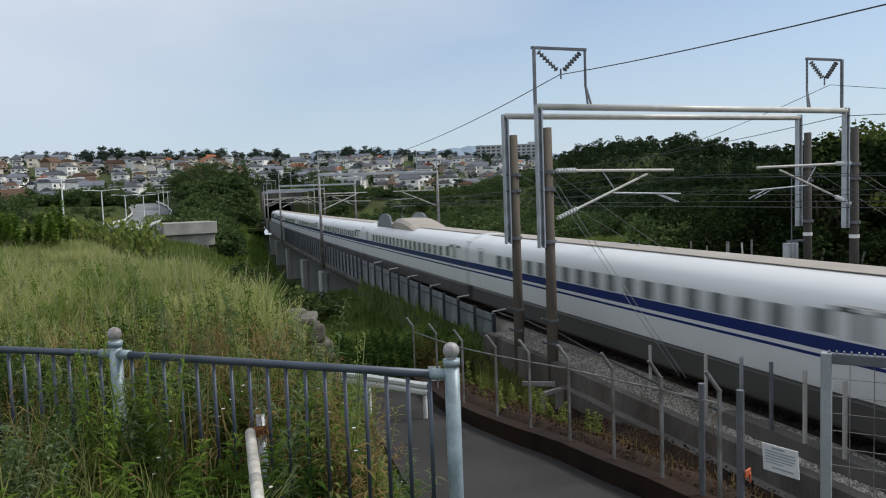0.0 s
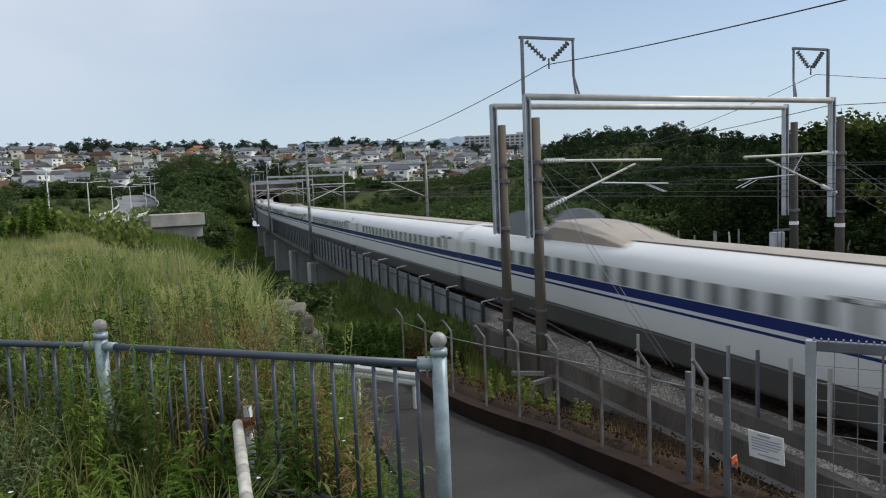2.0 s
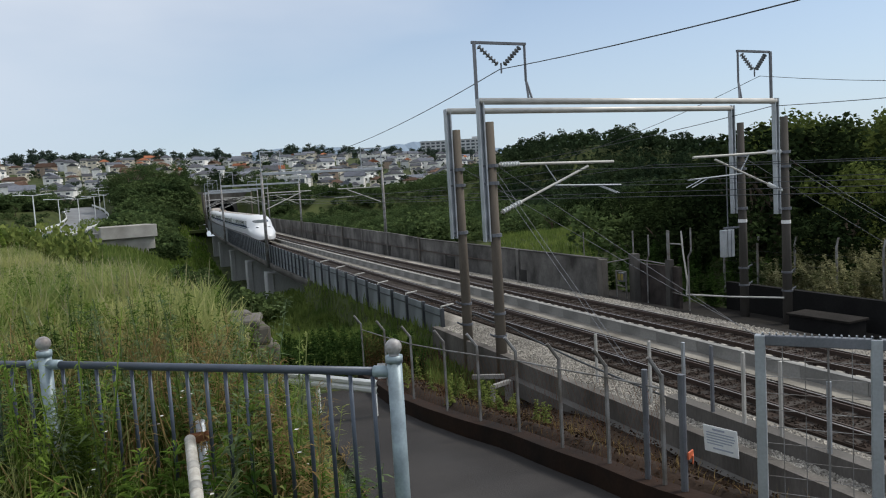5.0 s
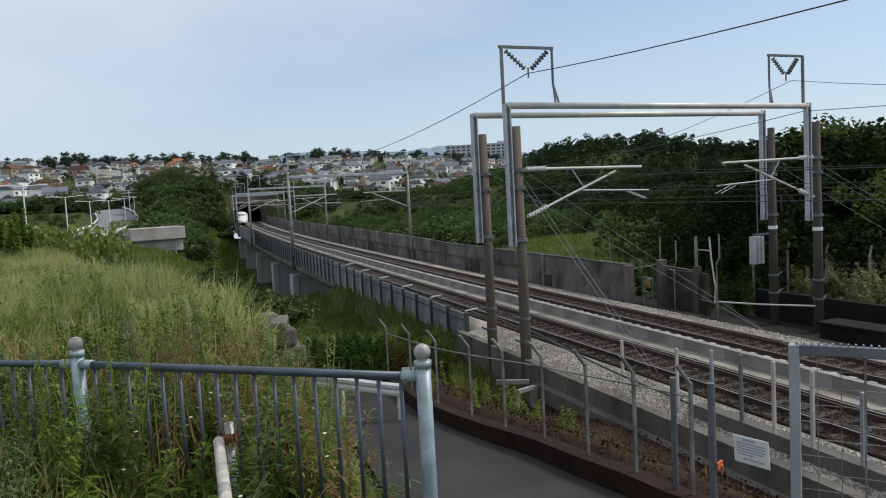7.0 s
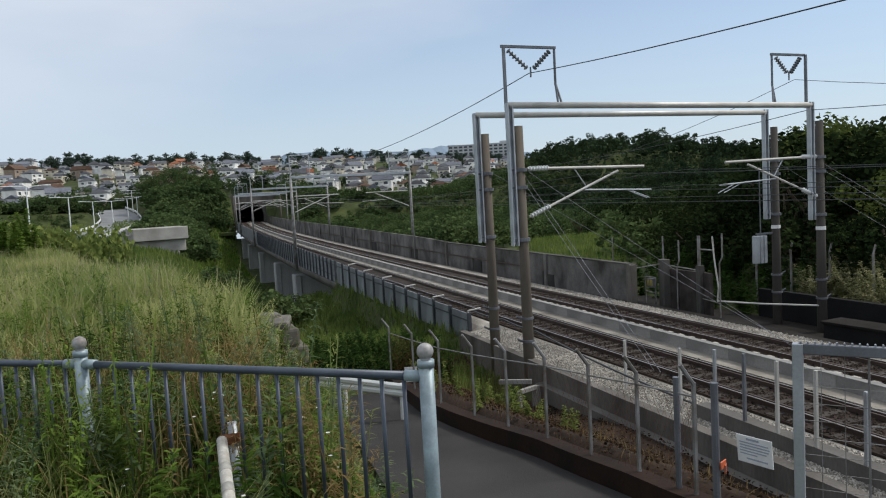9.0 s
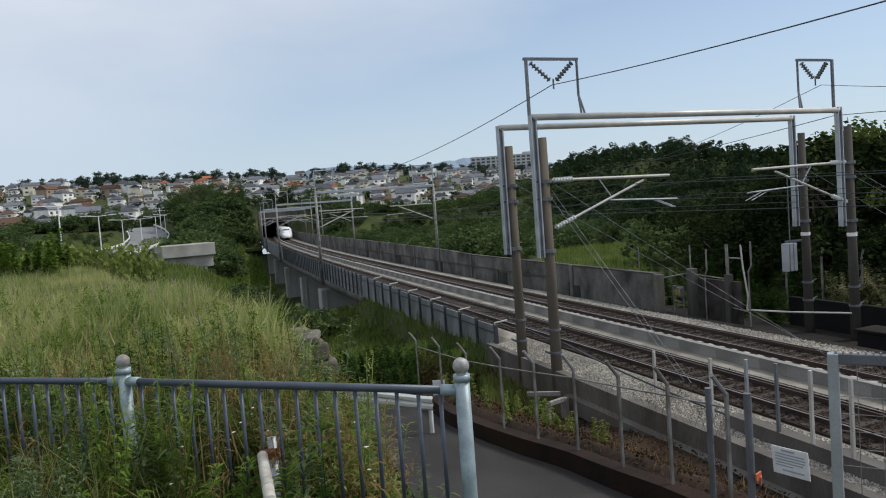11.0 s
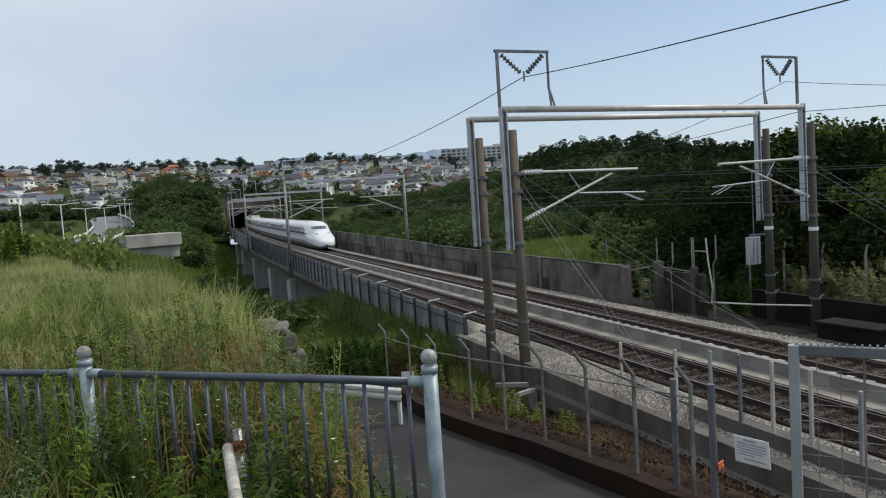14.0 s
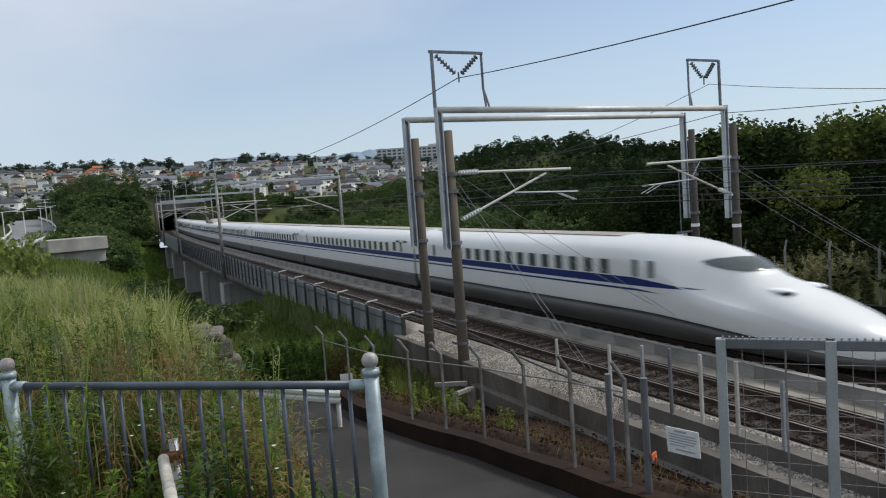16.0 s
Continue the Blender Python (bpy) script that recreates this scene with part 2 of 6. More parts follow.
L = dict(
    # Backlit self-shade of the eastern trees is put into these dark leaf colours
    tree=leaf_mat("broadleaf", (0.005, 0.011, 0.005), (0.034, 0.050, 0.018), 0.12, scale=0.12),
    tree_v=leaf_mat("valley_broadleaf", (0.034, 0.060, 0.024), (0.105, 0.145, 0.055), 0.28, scale=0.1),
    tree_far=leaf_mat("far_broadleaf", (0.015, 0.028, 0.016), (0.052, 0.076, 0.036), 0.2, scale=0.05),
    # Sunlit tops of the belt: sunlight is put into the yellow-green leaf colour
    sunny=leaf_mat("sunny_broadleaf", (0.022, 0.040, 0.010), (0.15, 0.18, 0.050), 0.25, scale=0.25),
    # Paler needles: the ridge's distance haze is put into their colour
    pine=leaf_mat("hazy_pine_needles", (0.045, 0.068, 0.055), (0.075, 0.10, 0.075), 0.15),
    grass=leaf_mat("long_grass", (0.14, 0.215, 0.055), (0.48, 0.47, 0.20), 0.55, scale=0.6),
    grass_low=leaf_mat("slope_grass", (0.070, 0.115, 0.028), (0.20, 0.25, 0.07), 0.4, scale=0.4),
    weed=leaf_mat("weed_leaves", (0.06, 0.125, 0.022), (0.20, 0.28, 0.055), 0.42, scale=0.9),
    # Darker copy of weed: shade among the railing's growth is in the colour
    weed_shaded=leaf_mat("shaded_railing_weed_leaves", (0.030, 0.065, 0.014), (0.125, 0.175, 0.038), 0.36, scale=0.9),
    bush=leaf_mat("bush_leaves", (0.085, 0.13, 0.036), (0.25, 0.29, 0.085), 0.35, scale=0.7),
    weed_dark=leaf_mat("hedge_and_shaded_weed_leaves", (0.020, 0.045, 0.012), (0.055, 0.095, 0.025), 0.3, scale=0.6),
    weed_grey=leaf_mat("mugwort_leaves", (0.065, 0.105, 0.048), (0.17, 0.215, 0.11), 0.3, scale=1.5),
    dry=leaf_mat("dry_stalks", (0.16, 0.11, 0.045), (0.30, 0.22, 0.10), 0.3, scale=1.5),
    knotweed=leaf_mat("knotweed_leaves", (0.075, 0.10, 0.035), (0.40, 0.38, 0.22), 0.3, scale=1.2),
    pale=leaf_mat("pampas_leaves", (0.20, 0.20, 0.085), (0.50, 0.46, 0.29), 0.4, scale=0.8),
    flower=leaf_mat("flower_petals", (0.7, 0.7, 0.66), (0.85, 0.85, 0.82), 0.3),
)


# ---- mesh helpers ----
def part(name, bm, material, parent=None, label="", smooth=False):
    """Links a bmesh as one mesh object, under parent if one is given."""
    me = bpy.data.meshes.new(name)
    if smooth:
        for f in bm.faces:
            f.smooth = True
    bm.to_mesh(me)
    bm.free()
    me.materials.append(material)
    ob = new(name, me)
    ob.parent = parent
    return tagged(ob, label)


def raw(name, verts, faces, material, parent=None, label="", smooth=False):
    """Links plain lists of corners and faces as one mesh object."""
    me = bpy.data.meshes.new(name)
    me.from_pydata([tuple(v) for v in verts], [], [tuple(f) for f in faces])
    if smooth:
        me.polygons.foreach_set("use_smooth", [True] * len(me.polygons))
    me.materials.append(material)
    ob = new(name, me)
    ob.parent = parent
    return tagged(ob, label)


def share(name, ob, m, parent):
    """Another object on the mesh of ob, placed in its parent's space."""
    o = new(name, ob.data)
    o.parent = parent
    o.matrix_local = m
    return o


def empty(name, m, label, category, group="", kind=""):
    ob = new(name)
    ob.matrix_world = m
    ob.empty_display_size = 0.2
    return tagged(ob, label, category, group, kind)


def box(bm, c, s, rz=0.0, bevel=0.0):
    r = bmesh.ops.create_cube(bm, size=1.0, matrix=Matrix.Translation(c) @ Matrix.Rotation(radians(rz), 4, "Z") @ Matrix.Diagonal((*s, 1)))
    if bevel:
        edges = {e for v in r["verts"] for e in v.link_edges}
        bmesh.ops.bevel(bm, geom=list(edges), offset=bevel, segments=2, affect="EDGES", profile=0.5)
    return bm


def tube(bm, a, b, r, r2=None, seg=10):
    a, b = Vector(a), Vector(b)
    d = b - a
    m = Matrix.Translation((a + b) / 2) @ d.to_track_quat("Z", "Y").to_matrix().to_4x4()
    bmesh.ops.create_cone(bm, cap_ends=True, segments=seg, radius1=r, radius2=r if r2 is None else r2, depth=d.length, matrix=m)
    return bm


def ball(bm, c, r, seg=16):
    bmesh.ops.create_uvsphere(bm, u_segments=seg, v_segments=seg // 2 + 2, radius=r, matrix=Matrix.Translation(c))
    return bm


def B():
    return bmesh.new()


def wire_curve(name, pts, r, material, label, category="wire"):
    """A sagging line through pts, as a round curve."""
    cu = bpy.data.curves.new(name, "CURVE")
    cu.dimensions, cu.bevel_depth, cu.bevel_resolution = "3D", r, 1
    sp = cu.splines.new("POLY")
    sp.points.add(len(pts) - 1)
    for p, q in zip(sp.points, pts):
        p.co = (*q, 1)
    cu.materials.append(material)
    return tagged(new(name, cu), label, category)


def sag(a, b, s, n=24):
    a, b = Vector(a), Vector(b)
    return [a.lerp(b, i / n) - Vector((0, 0, 4 * s * (i / n) * (1 - i / n))) for i in range(n + 1)]


def sst(a, b, t):
    u = np.clip((t - a) / (b - a), 0, 1)
    return u * u * (3 - 2 * u)


# ---- the railway line: straight, then a right-hand curve of 2500 m ----
R_CURVE, Y_CURVE, X_LINE = 2500.0, 40.0, 16.55


def line(s, off=0.0, z=0.0):
    """The point s metres along the line, off to its right, and its heading."""
    if s < Y_CURVE:
        return Vector((X_LINE + off, s, z)), 0.0
    a = (s - Y_CURVE) / R_CURVE
    return Vector((X_LINE + R_CURVE - (R_CURVE - off) * math.cos(a), Y_CURVE + (R_CURVE - off) * math.sin(a), z)), -math.degrees(a)


def line_pose(s, off=0.0, z=0.0):
    p, a = line(s, off, z)
    return pose(p.x, p.y, p.z, 0, 0, a)


def xline(y):
    return X_LINE + np.clip(y - Y_CURVE, 0, None) ** 2 / (2 * R_CURVE)


def sweep(name, s0, s1, step, profile, material, parent=None, label="", closed=True, smooth=False):
    """Draws a cross-section of (off, z) along the line."""
    n = max(1, int(round((s1 - s0) / step)))
    verts, faces, k = [], [], len(profile)
    for i in range(n + 1):
        for o, z in profile:
            verts.append(line(s0 + (s1 - s0) * i / n, o, z)[0])
    for i in range(n):
        for j in range(k if closed else k - 1):
            a, b = i * k + j, i * k + (j + 1) % k
            faces.append((a, b, b + k, a + k))
    if closed:
        faces += [tuple(range(k - 1, -1, -1)), tuple(range(n * k, n * k + k))]
    return raw(name, verts, faces, material, parent, label, smooth)


def rect(o0, o1, z0, z1):
    return [(o0, z0), (o1, z0), (o1, z1), (o0, z1)]


# ---- the ground ----
PATH_Z = ((-40, 3.2), (-6, 2.2), (4, 1.45), (8, 1.0), (14, 0.45), (22, -0.35), (30, -1.5))
FENCE = ((6.9, -2.0), (6.55, 5.6), (6.35, 7.6), (6.35, 9.0), (6.25, 10.2), (6.2, 11.7), (5.95, 13.2), (5.8, 14.8), (5.75, 17.0), (5.95, 19.0), (6.1, 21.4))


def path_z(y):
    return np.interp(y, [p[0] for p in PATH_Z], [p[1] for p in PATH_Z])


def fence_x(y):
    return np.interp(y, [p[1] for p in FENCE], [p[0] for p in FENCE])


def bump_hill(x, y, cx, cy, rx, ry, h):
    return h * np.exp(-(((x - cx) / rx) ** 2 + ((y - cy) / ry) ** 2))


def mound_edge(y):
    return np.interp(y, [-30, 2, 6, 11, 14.3, 16.2, 22, 27, 32, 46], [1.2, 1.6, 1.55, 1.7, 1.88, 0.9, 0.5, -0.4, -2.5, -7.0])


ROAD_W = ((60, -20.0, -0.6), (118, -19.0, 0.5), (150, -17.0, 0.9), (180, -14.5, 1.4), (200, -12.6, 2.0), (218, -12.4, 3.4), (236, -14.5, 5.2), (250, -18.0, 6.6))


def road_w(y, k):
    """The western road's middle (k 1) or height (k 2)."""
    return np.interp(y, [p[0] for p in ROAD_W], [p[k] for p in ROAD_W])


def on_road_w(x, y):
    return 90 < y < 252 and abs(x - float(road_w(y, 1))) < 7.5


def open_slope(x, y):
    """The grassy slope that falls from the tunnel to the valley."""
    return 100 < y < 207 and 0.035 < x / y < 0.105


def height(x, y):
    """The ground's height over the rails."""
    x, y = np.asarray(x, float), np.asarray(y, float)
    xo = x - xline(y)
    # low land and the valley below the viaduct
    z = -1.3 - 6.2 * sst(30, 62, y) * (1 - sst(185, 222, y))
    z = z + (-0.9 - 2.8 * sst(75, 110, y) - z) * sst(7, 13, xo) * (1 - sst(195, 222, y))
    # east of the line
    z = np.where((xo > 5.8) & (y < 34), -1.6 + 1.1 * sst(9.5, 25, xo), z)
    # the hill that the tunnel pierces, and the town's slope
    z = z + sst(206, 224, y + 0.10 * np.abs(xo)) * (4.0 - z)
    z = z + 5.6 * np.exp(-(xo / 26.0) ** 2) * sst(206, 224, y) * (1 - sst(330, 380, y))
    town = np.interp(y, [0, 285, 380, 480, 610, 900, 1400, 3000, 6000], [0, 0.5, 9, 21, 34.5, 36, 20, 0, 0])
    z = z + town * (1 - 0.2 * sst(140, 300, x)) * (1 + 0.1 * sst(0, -160, x))
    z = z + bump_hill(x, y, 4, 246, 26, 22, 5.0)
    # cutting in front of the tunnel
    cutting = (1 - sst(6.5, 11.5, np.abs(xo))) * sst(200, 206, y) * (1 - sst(251, 256, y))
    z = z * (1 - cutting) + cutting * np.minimum(z, -1.2)
    # wooded hills on the east
    z = z + bump_hill(x, y, 155, 228, 42, 60, 14.0) + bump_hill(x, y, 240, 175, 42, 70, 14.0)
    # west: the wooded rise beside the road
    z = z + 7.5 * sst(-4, -22, xo) * sst(45, 90, y) * (1 - sst(200, 225, y))
    # the road's bed
    bed = (1 - sst(5.0, 9.0, np.abs(x - road_w(y, 1)))) * sst(85, 100, y) * (1 - sst(250, 258, y))
    z = z * (1 - bed) + bed * np.minimum(z, road_w(y, 2) - 0.35)
    # grassy slope below the barrier
    slope = sst(24, 30, y) * (1 - sst(60, 78, y)) * (1 - sst(-4.9, -4.6, xo))
    z = np.maximum(z, -12 * (1 - slope) + slope * (-2.2 + 0.42 * (xo + 5)))
    # railway formation on solid ground
    form = sst(-5.6, -4.9, xo) * (1 - sst(5.6, 6.4, xo)) * (1 - sst(54, 56, y))
    z = z * (1 - form) + form * -0.75
    # bank from the fence down to the line
    fx = fence_x(y)
    pz = path_z(y)
    low = np.interp(y, [-40, 8, 16, 22, 30], [-0.6, -0.80, -0.86, -1.7, -2.3])
    bank = pz + 0.32 + (low - pz - 0.32) * sst(0.1, 4.6, x - fx)
    side = (1 - sst(22, 30, y)) * (1 - sst(-5.6, -4.9, xo))
    z = z * (1 - side) + side * bank
    # path
    onpath = (1 - sst(0.0, 0.6, x - fx)) * (1 - sst(19.5, 23, y))
    z = z * (1 - onpath) + onpath * (pz - 0.12)
    # mound with its stone-faced edge
    edge = mound_edge(y)
    top = 3.6 + 0.25 * np.sin(x * 0.35) * np.sin(y * 0.3) + 0.1 * sst(6, 14, y) - 0.45 * sst(14, 28, y) + 0.25 * sst(-2, -12, x)
    mound = (1 - sst(-0.9, 0.5, x - edge)) * (1 - sst(27, 36, y - 14 * sst(0, -8, x))) * sst(-200, -120, x)
    z = z * (1 - mound) + mound * top
    return z


def stretched(lo, hi, a, b, fine, grow=1.09):
    """Grid lines: fine steps between a and b, growing outwards to lo and hi."""
    xs = list(np.arange(a, b + 1e-6, fine))
    step, v = fine, b
    while v < hi:
        step *= grow
        v += step
        xs.append(v)
    step, v = fine, a
    while v > lo:
        step *= grow
        v -= step
        xs.insert(0, v)
    return np.array(xs)


gx = stretched(-4800, 4800, -6, 30, 0.5)
gy = stretched(-4800, 4800, -2, 40, 0.5, 1.03)
GX, GY = np.meshgrid(gx, gy)
GZ = height(GX, GY)
nx, ny = len(gx), len(gy)
g_verts = np.stack([GX.ravel(), GY.ravel(), GZ.ravel()], 1)
cut = np.zeros((ny - 1, nx - 1), bool)
mx, my = (gx[:-1] + gx[1:]) / 2, (gy[:-1] + gy[1:]) / 2
MX, MY = np.meshgrid(mx, my)
cut = (np.abs(MX - xline(MY)) < 5.4) & (MY > 203) & (MY < 270)
idx = np.arange(ny * nx).reshape(ny, nx)
g_faces = [(a, b, c, d) for a, b, c, d, k in zip(idx[:-1, :-1].ravel(), idx[:-1, 1:].ravel(), idx[1:, 1:].ravel(), idx[1:, :-1].ravel(), cut.ravel()) if not k]
ground = tagged(raw("ground", g_verts.tolist(), g_faces, M["ground"], smooth=True), "grassy soil ground falling into a wooded valley", "ground", kind="structure")


def ridge(name, y, x0, x1, tops, colour, label):
    """A far mountain chain: a sloping ridge with an uneven crest."""
    n, v, f = 90, [], []
    for i in range(n + 1):
        u = i / n
        x = x0 + (x1 - x0) * u
        t = float(np.interp(u, [k[0] for k in tops], [k[1] for k in tops])) * (1 + 0.10 * noise.noise((u * 9, y * 0.01, 0)) + 0.04 * noise.noise((u * 40, 2, 0)))
        v += [(x, y, -20), (x, y + 250, t * 0.55), (x, y + 500, t), (x, y + 1000, -20)]
    for i in range(n):
        for j in range(3):
            a = i * 4 + j
            f.append((a, a + 4, a + 5, a + 1))
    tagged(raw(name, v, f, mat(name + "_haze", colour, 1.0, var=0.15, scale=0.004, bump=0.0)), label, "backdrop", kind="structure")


# distance haze is put into this ridge's blue-grey colour
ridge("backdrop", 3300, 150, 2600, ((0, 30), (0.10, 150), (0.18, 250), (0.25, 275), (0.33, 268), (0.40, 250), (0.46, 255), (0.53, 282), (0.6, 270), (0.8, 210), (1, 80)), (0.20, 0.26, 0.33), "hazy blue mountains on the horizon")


def strip(name, x0f, x1f, y0, y1, step, lift, material, nxs=6):
    """A sheet that follows the ground between two lines."""
    ys, v, f = np.arange(y0, y1 + 1e-6, step), [], []
    for y in ys:
        for i in range(nxs + 1):
            x = x0f(y) + (x1f(y) - x0f(y)) * i / nxs
            v.append((x, y, float(height(x, y)) + lift))
    for j in range(len(ys) - 1):
        for i in range(nxs):
            a = j * (nxs + 1) + i
            f.append((a, a + 1, a + nxs + 2, a + nxs + 1))
    return raw(name, v, f, material, smooth=True)


def path_left(y):
    return float(np.interp(y, [-30, 2, 10, 17.7, 21], [1.6, 2.4, 2.9, 3.7, 3.9]))


v, f = [], []
p_ys = np.arange(-30, 21.1, 0.5)
for y in p_ys:
    for i in range(5):
        v.append((path_left(y) + (float(fence_x(y)) - 0.22 - path_left(y)) * i / 4, y, float(path_z(y)) + 0.02))
for j in range(len(p_ys) - 1):
    for i in range(4):
        a = j * 5 + i
        f.append((a, a + 1, a + 6, a + 5))
tagged(raw("road", v, f, M["asphalt"], smooth=True), "dark worn asphalt lane sloping down beside the fence", "road", kind="structure")
tagged(strip("bank", lambda y: float(fence_x(y)) + 0.1, lambda y: 11.26, -20, 28, 0.25, 0.045, M["bank"], 24), "brown earth bank with dead weeds below the fence", "bank", kind="structure")

# low wall under the lane's fence
v, f = [], []
k_ys = np.arange(-20, 21.6, 0.5)
for y in k_ys:
    x, z = float(fence_x(y)), float(path_z(y))
    v += [(x - 0.22, y, z - 0.3), (x - 0.2, y, z + 0.36), (x + 0.12, y, z + 0.36), (x + 0.12, y, z - 0.6)]
for j in range(len(k_ys) - 1):
    for i in range(3):
        a = j * 4 + i
        f.append((a, a + 1, a + 5, a + 4))
tagged(raw("kerb", v, f, mat("stained_wall", (0.028, 0.016, 0.011), 0.92, var=0.4, scale=1.2, bump=0.3, fine=15, c2=(0.014, 0.011, 0.010))), "dark stained low concrete wall along the lane", "kerb", kind="structure")

# ---- the track ----
NEAR, FAR = -2.12, 2.12
track = tagged(new("railway"), "ballasted double railway track on concrete sleepers", "railway", kind="structure")
sweep("ballast_bed", -320, 700, 5, [(-4.4, -0.75), (-3.9, -0.35), (-3.6, -0.22), (-0.3, -0.2), (0.3, -0.2), (3.6, -0.22), (4.6, -0.35), (5.6, -0.55)], M["ballast"], track, "grey crushed stone ballast", closed=False)
for off in (NEAR, FAR):
    sweep("rusty_bed", -320, 700, 5, rect(off - 1.25, off + 1.25, -0.3, -0.150), M["stone_rust"], track, "rust-stained ballast between the rails")
    for side in (-0.7525, 0.7525):
        o = off + side
        sweep("rail", -320, 700, 5, [(o - 0.07, -0.17), (o + 0.07, -0.17), (o + 0.02, -0.13), (o + 0.02, -0.045), (o + 0.036, -0.03), (o + 0.036, 0.0), (o - 0.036, 0.0), (o - 0.036, -0.03), (o - 0.02, -0.045), (o - 0.02, -0.13)], M["rail"], track, "rusty steel rail")
        sweep("rail_head", -320, 700, 5, rect(o - 0.026, o + 0.026, -0.002, 0.004), M["rail_top"], track, "polished running surface")
        sweep("guard_rail", -320, 300, 5, rect(o - math.copysign(0.16, side) - 0.03, o - math.copysign(0.16, side) + 0.03, -0.13, -0.01), M["rail"], track, "rusty guard rail")
    bm = B()
    box(bm, (0, 0, -0.19), (2.4, 0.26, 0.12))
    first = part("sleeper", bm, M["sleeper"], track)
    first.matrix_local = line_pose(-6, off)
    for i in range(1, 130):
        share("sleeper", first, line_pose(-6 + i * 0.62, off), track)

bm = B()
box(bm, (0, 0, -0.165), (0.30, 0.24, 0.13))
tip = part("sleeper_end", bm, mat("clean_sleeper_end", (0.36, 0.34, 0.30), 0.9, var=0.3, scale=3.0, bump=0.2, rnd=0.25), track, "pale concrete sleeper end")
tip.matrix_local = line_pose(-6, FAR - 1.09)
for i in range(1, 150):
    share("sleeper_end", tip, line_pose(-6 + i * 0.62, FAR - 1.09), track)
sweep("cess", -320, 36, 4, [(5.0, -0.9), (5.3, -0.53), (6.3, -0.58), (7.1, -1.02), (10.0, -1.1), (10.0, -1.6)], M["dark_soil"], track, "dark soil strip beside the ballast")

sweep("walkway", -60, 254, 4, rect(-0.86, -0.21, -0.3, -0.135), mat("dusty_walkway", (0.25, 0.235, 0.205), 0.93, var=0.35, scale=0.8, bump=0.3, fine=14, c2=(0.15, 0.138, 0.118)), track, "pale dusty concrete walkway between the tracks")
# low wall between the tracks
divider = tagged(new("divider_wall"), "pale concrete wall between the two tracks", "wall", kind="structure")
bm = B()
box(bm, (0, 0, 0), (0.30, 1.985, 0.50))
d_first = part("block", bm, M["concrete_light"], divider)
d_first.matrix_local = line_pose(-29, -0.05, -0.03)
for i in range(1, 122):
    share("block", d_first, line_pose(-29 + 2 * i, -0.05, -0.03), divider)
sweep("coping", -30, 254, 4, rect(-0.215, -0.10, 0.221, 0.245), mat("coping_pale", (0.24, 0.24, 0.23), 0.9, var=0.15), divider, "whitish coping edge")

# ballast retaining walls beside the near track
tagged(sweep("retaining_wall", -60, 28.3, 2, [(-5.35, -2.6), (-5.05, -2.6), (-5.05, -0.22), (-5.35, -0.22)], M["concrete_mid"]), "weathered concrete wall holding the ballast", "wall", kind="structure")
tagged(sweep("apron", -20, 21, 1.0, [(-5.60, -1.3), (-5.60, -0.80), (-5.352, -0.77), (-5.352, -1.3)], M["concrete"]), "weathered concrete apron at the foot of the ballast wall", "apron", kind="structure")
tagged(sweep("cable_trough", -60, 14.3, 2, rect(-4.6, -4.25, -0.6, 0.06), M["concrete"]), "concrete cable trough beside the ballast", "trough", kind="structure")
tagged(sweep("ballast_shoulder", -60, 28.3, 2, [(-5.05, -0.33), (-3.55, -0.225), (-3.55, -0.6), (-5.05, -0.6)], M["ballast"]), "sloping shoulder of grey ballast", "ballast", kind="stuff")

# loose stones on the shoulders
rng = np.random.default_rng(5)


def stones(name, n, s0, s1, o0, o1, zf, size, material="stone"):
    v, f = [], []
    base = np.array([(1, 0, -.3), (-.4, .9, -.3), (-.5, -.8, -.3), (.2, .1, .75), (.5, .6, .3), (-.7, 0, .35)])
    tris = [(0, 1, 2), (0, 4, 1), (4, 3, 5), (4, 5, 1), (1, 5, 2), (5, 3, 2), (3, 0, 2), (3, 4, 0)]
    for i in range(n):
        p = line(s0 + (s1 - s0) * rng.random(), o0 + (o1 - o0) * rng.random())[0]
        o = p.x - float(xline(p.y))
        a, k = rng.random() * 6.28, size * (0.6 + 0.8 * rng.random())
        c, s = math.cos(a), math.sin(a)
        q = base * k * (0.8 + 0.4 * rng.random((6, 3)))
        q = np.stack([q[:, 0] * c - q[:, 1] * s, q[:, 0] * s + q[:, 1] * c, q[:, 2]], 1) + (p.x, p.y, zf(o))
        f += [tuple(np.array(t) + len(v)) for t in tris]
        v += q.tolist()
    return tagged(raw(name, v, f, M[material]), "grey crushed stones lying loose beside the rails", "ballast", kind="stuff")


stones("loose_ballast", 17000, 5, 28, -5.0, -3.5, lambda o: -0.33 + 0.105 * (o + 5.05) / 1.5 + 0.012, 0.036)
stones("loose_ballast", 5000, 8, 40, 0.3, 0.85, lambda o: -0.18, 0.036)
stones("loose_ballast", 3500, 8, 40, -0.95, -0.25, lambda o: -0.18, 0.036)
stones("loose_ballast", 7000, 12, 45, 3.4, 5.2, lambda o: -0.22 - 0.12 * max(0.0, o - 3.6), 0.036)

for off in (NEAR, FAR):
    stones("track_stones", 5500, 6, 36, off - 1.2, off + 1.2, lambda o: -0.14, 0.05, "stone_dark")

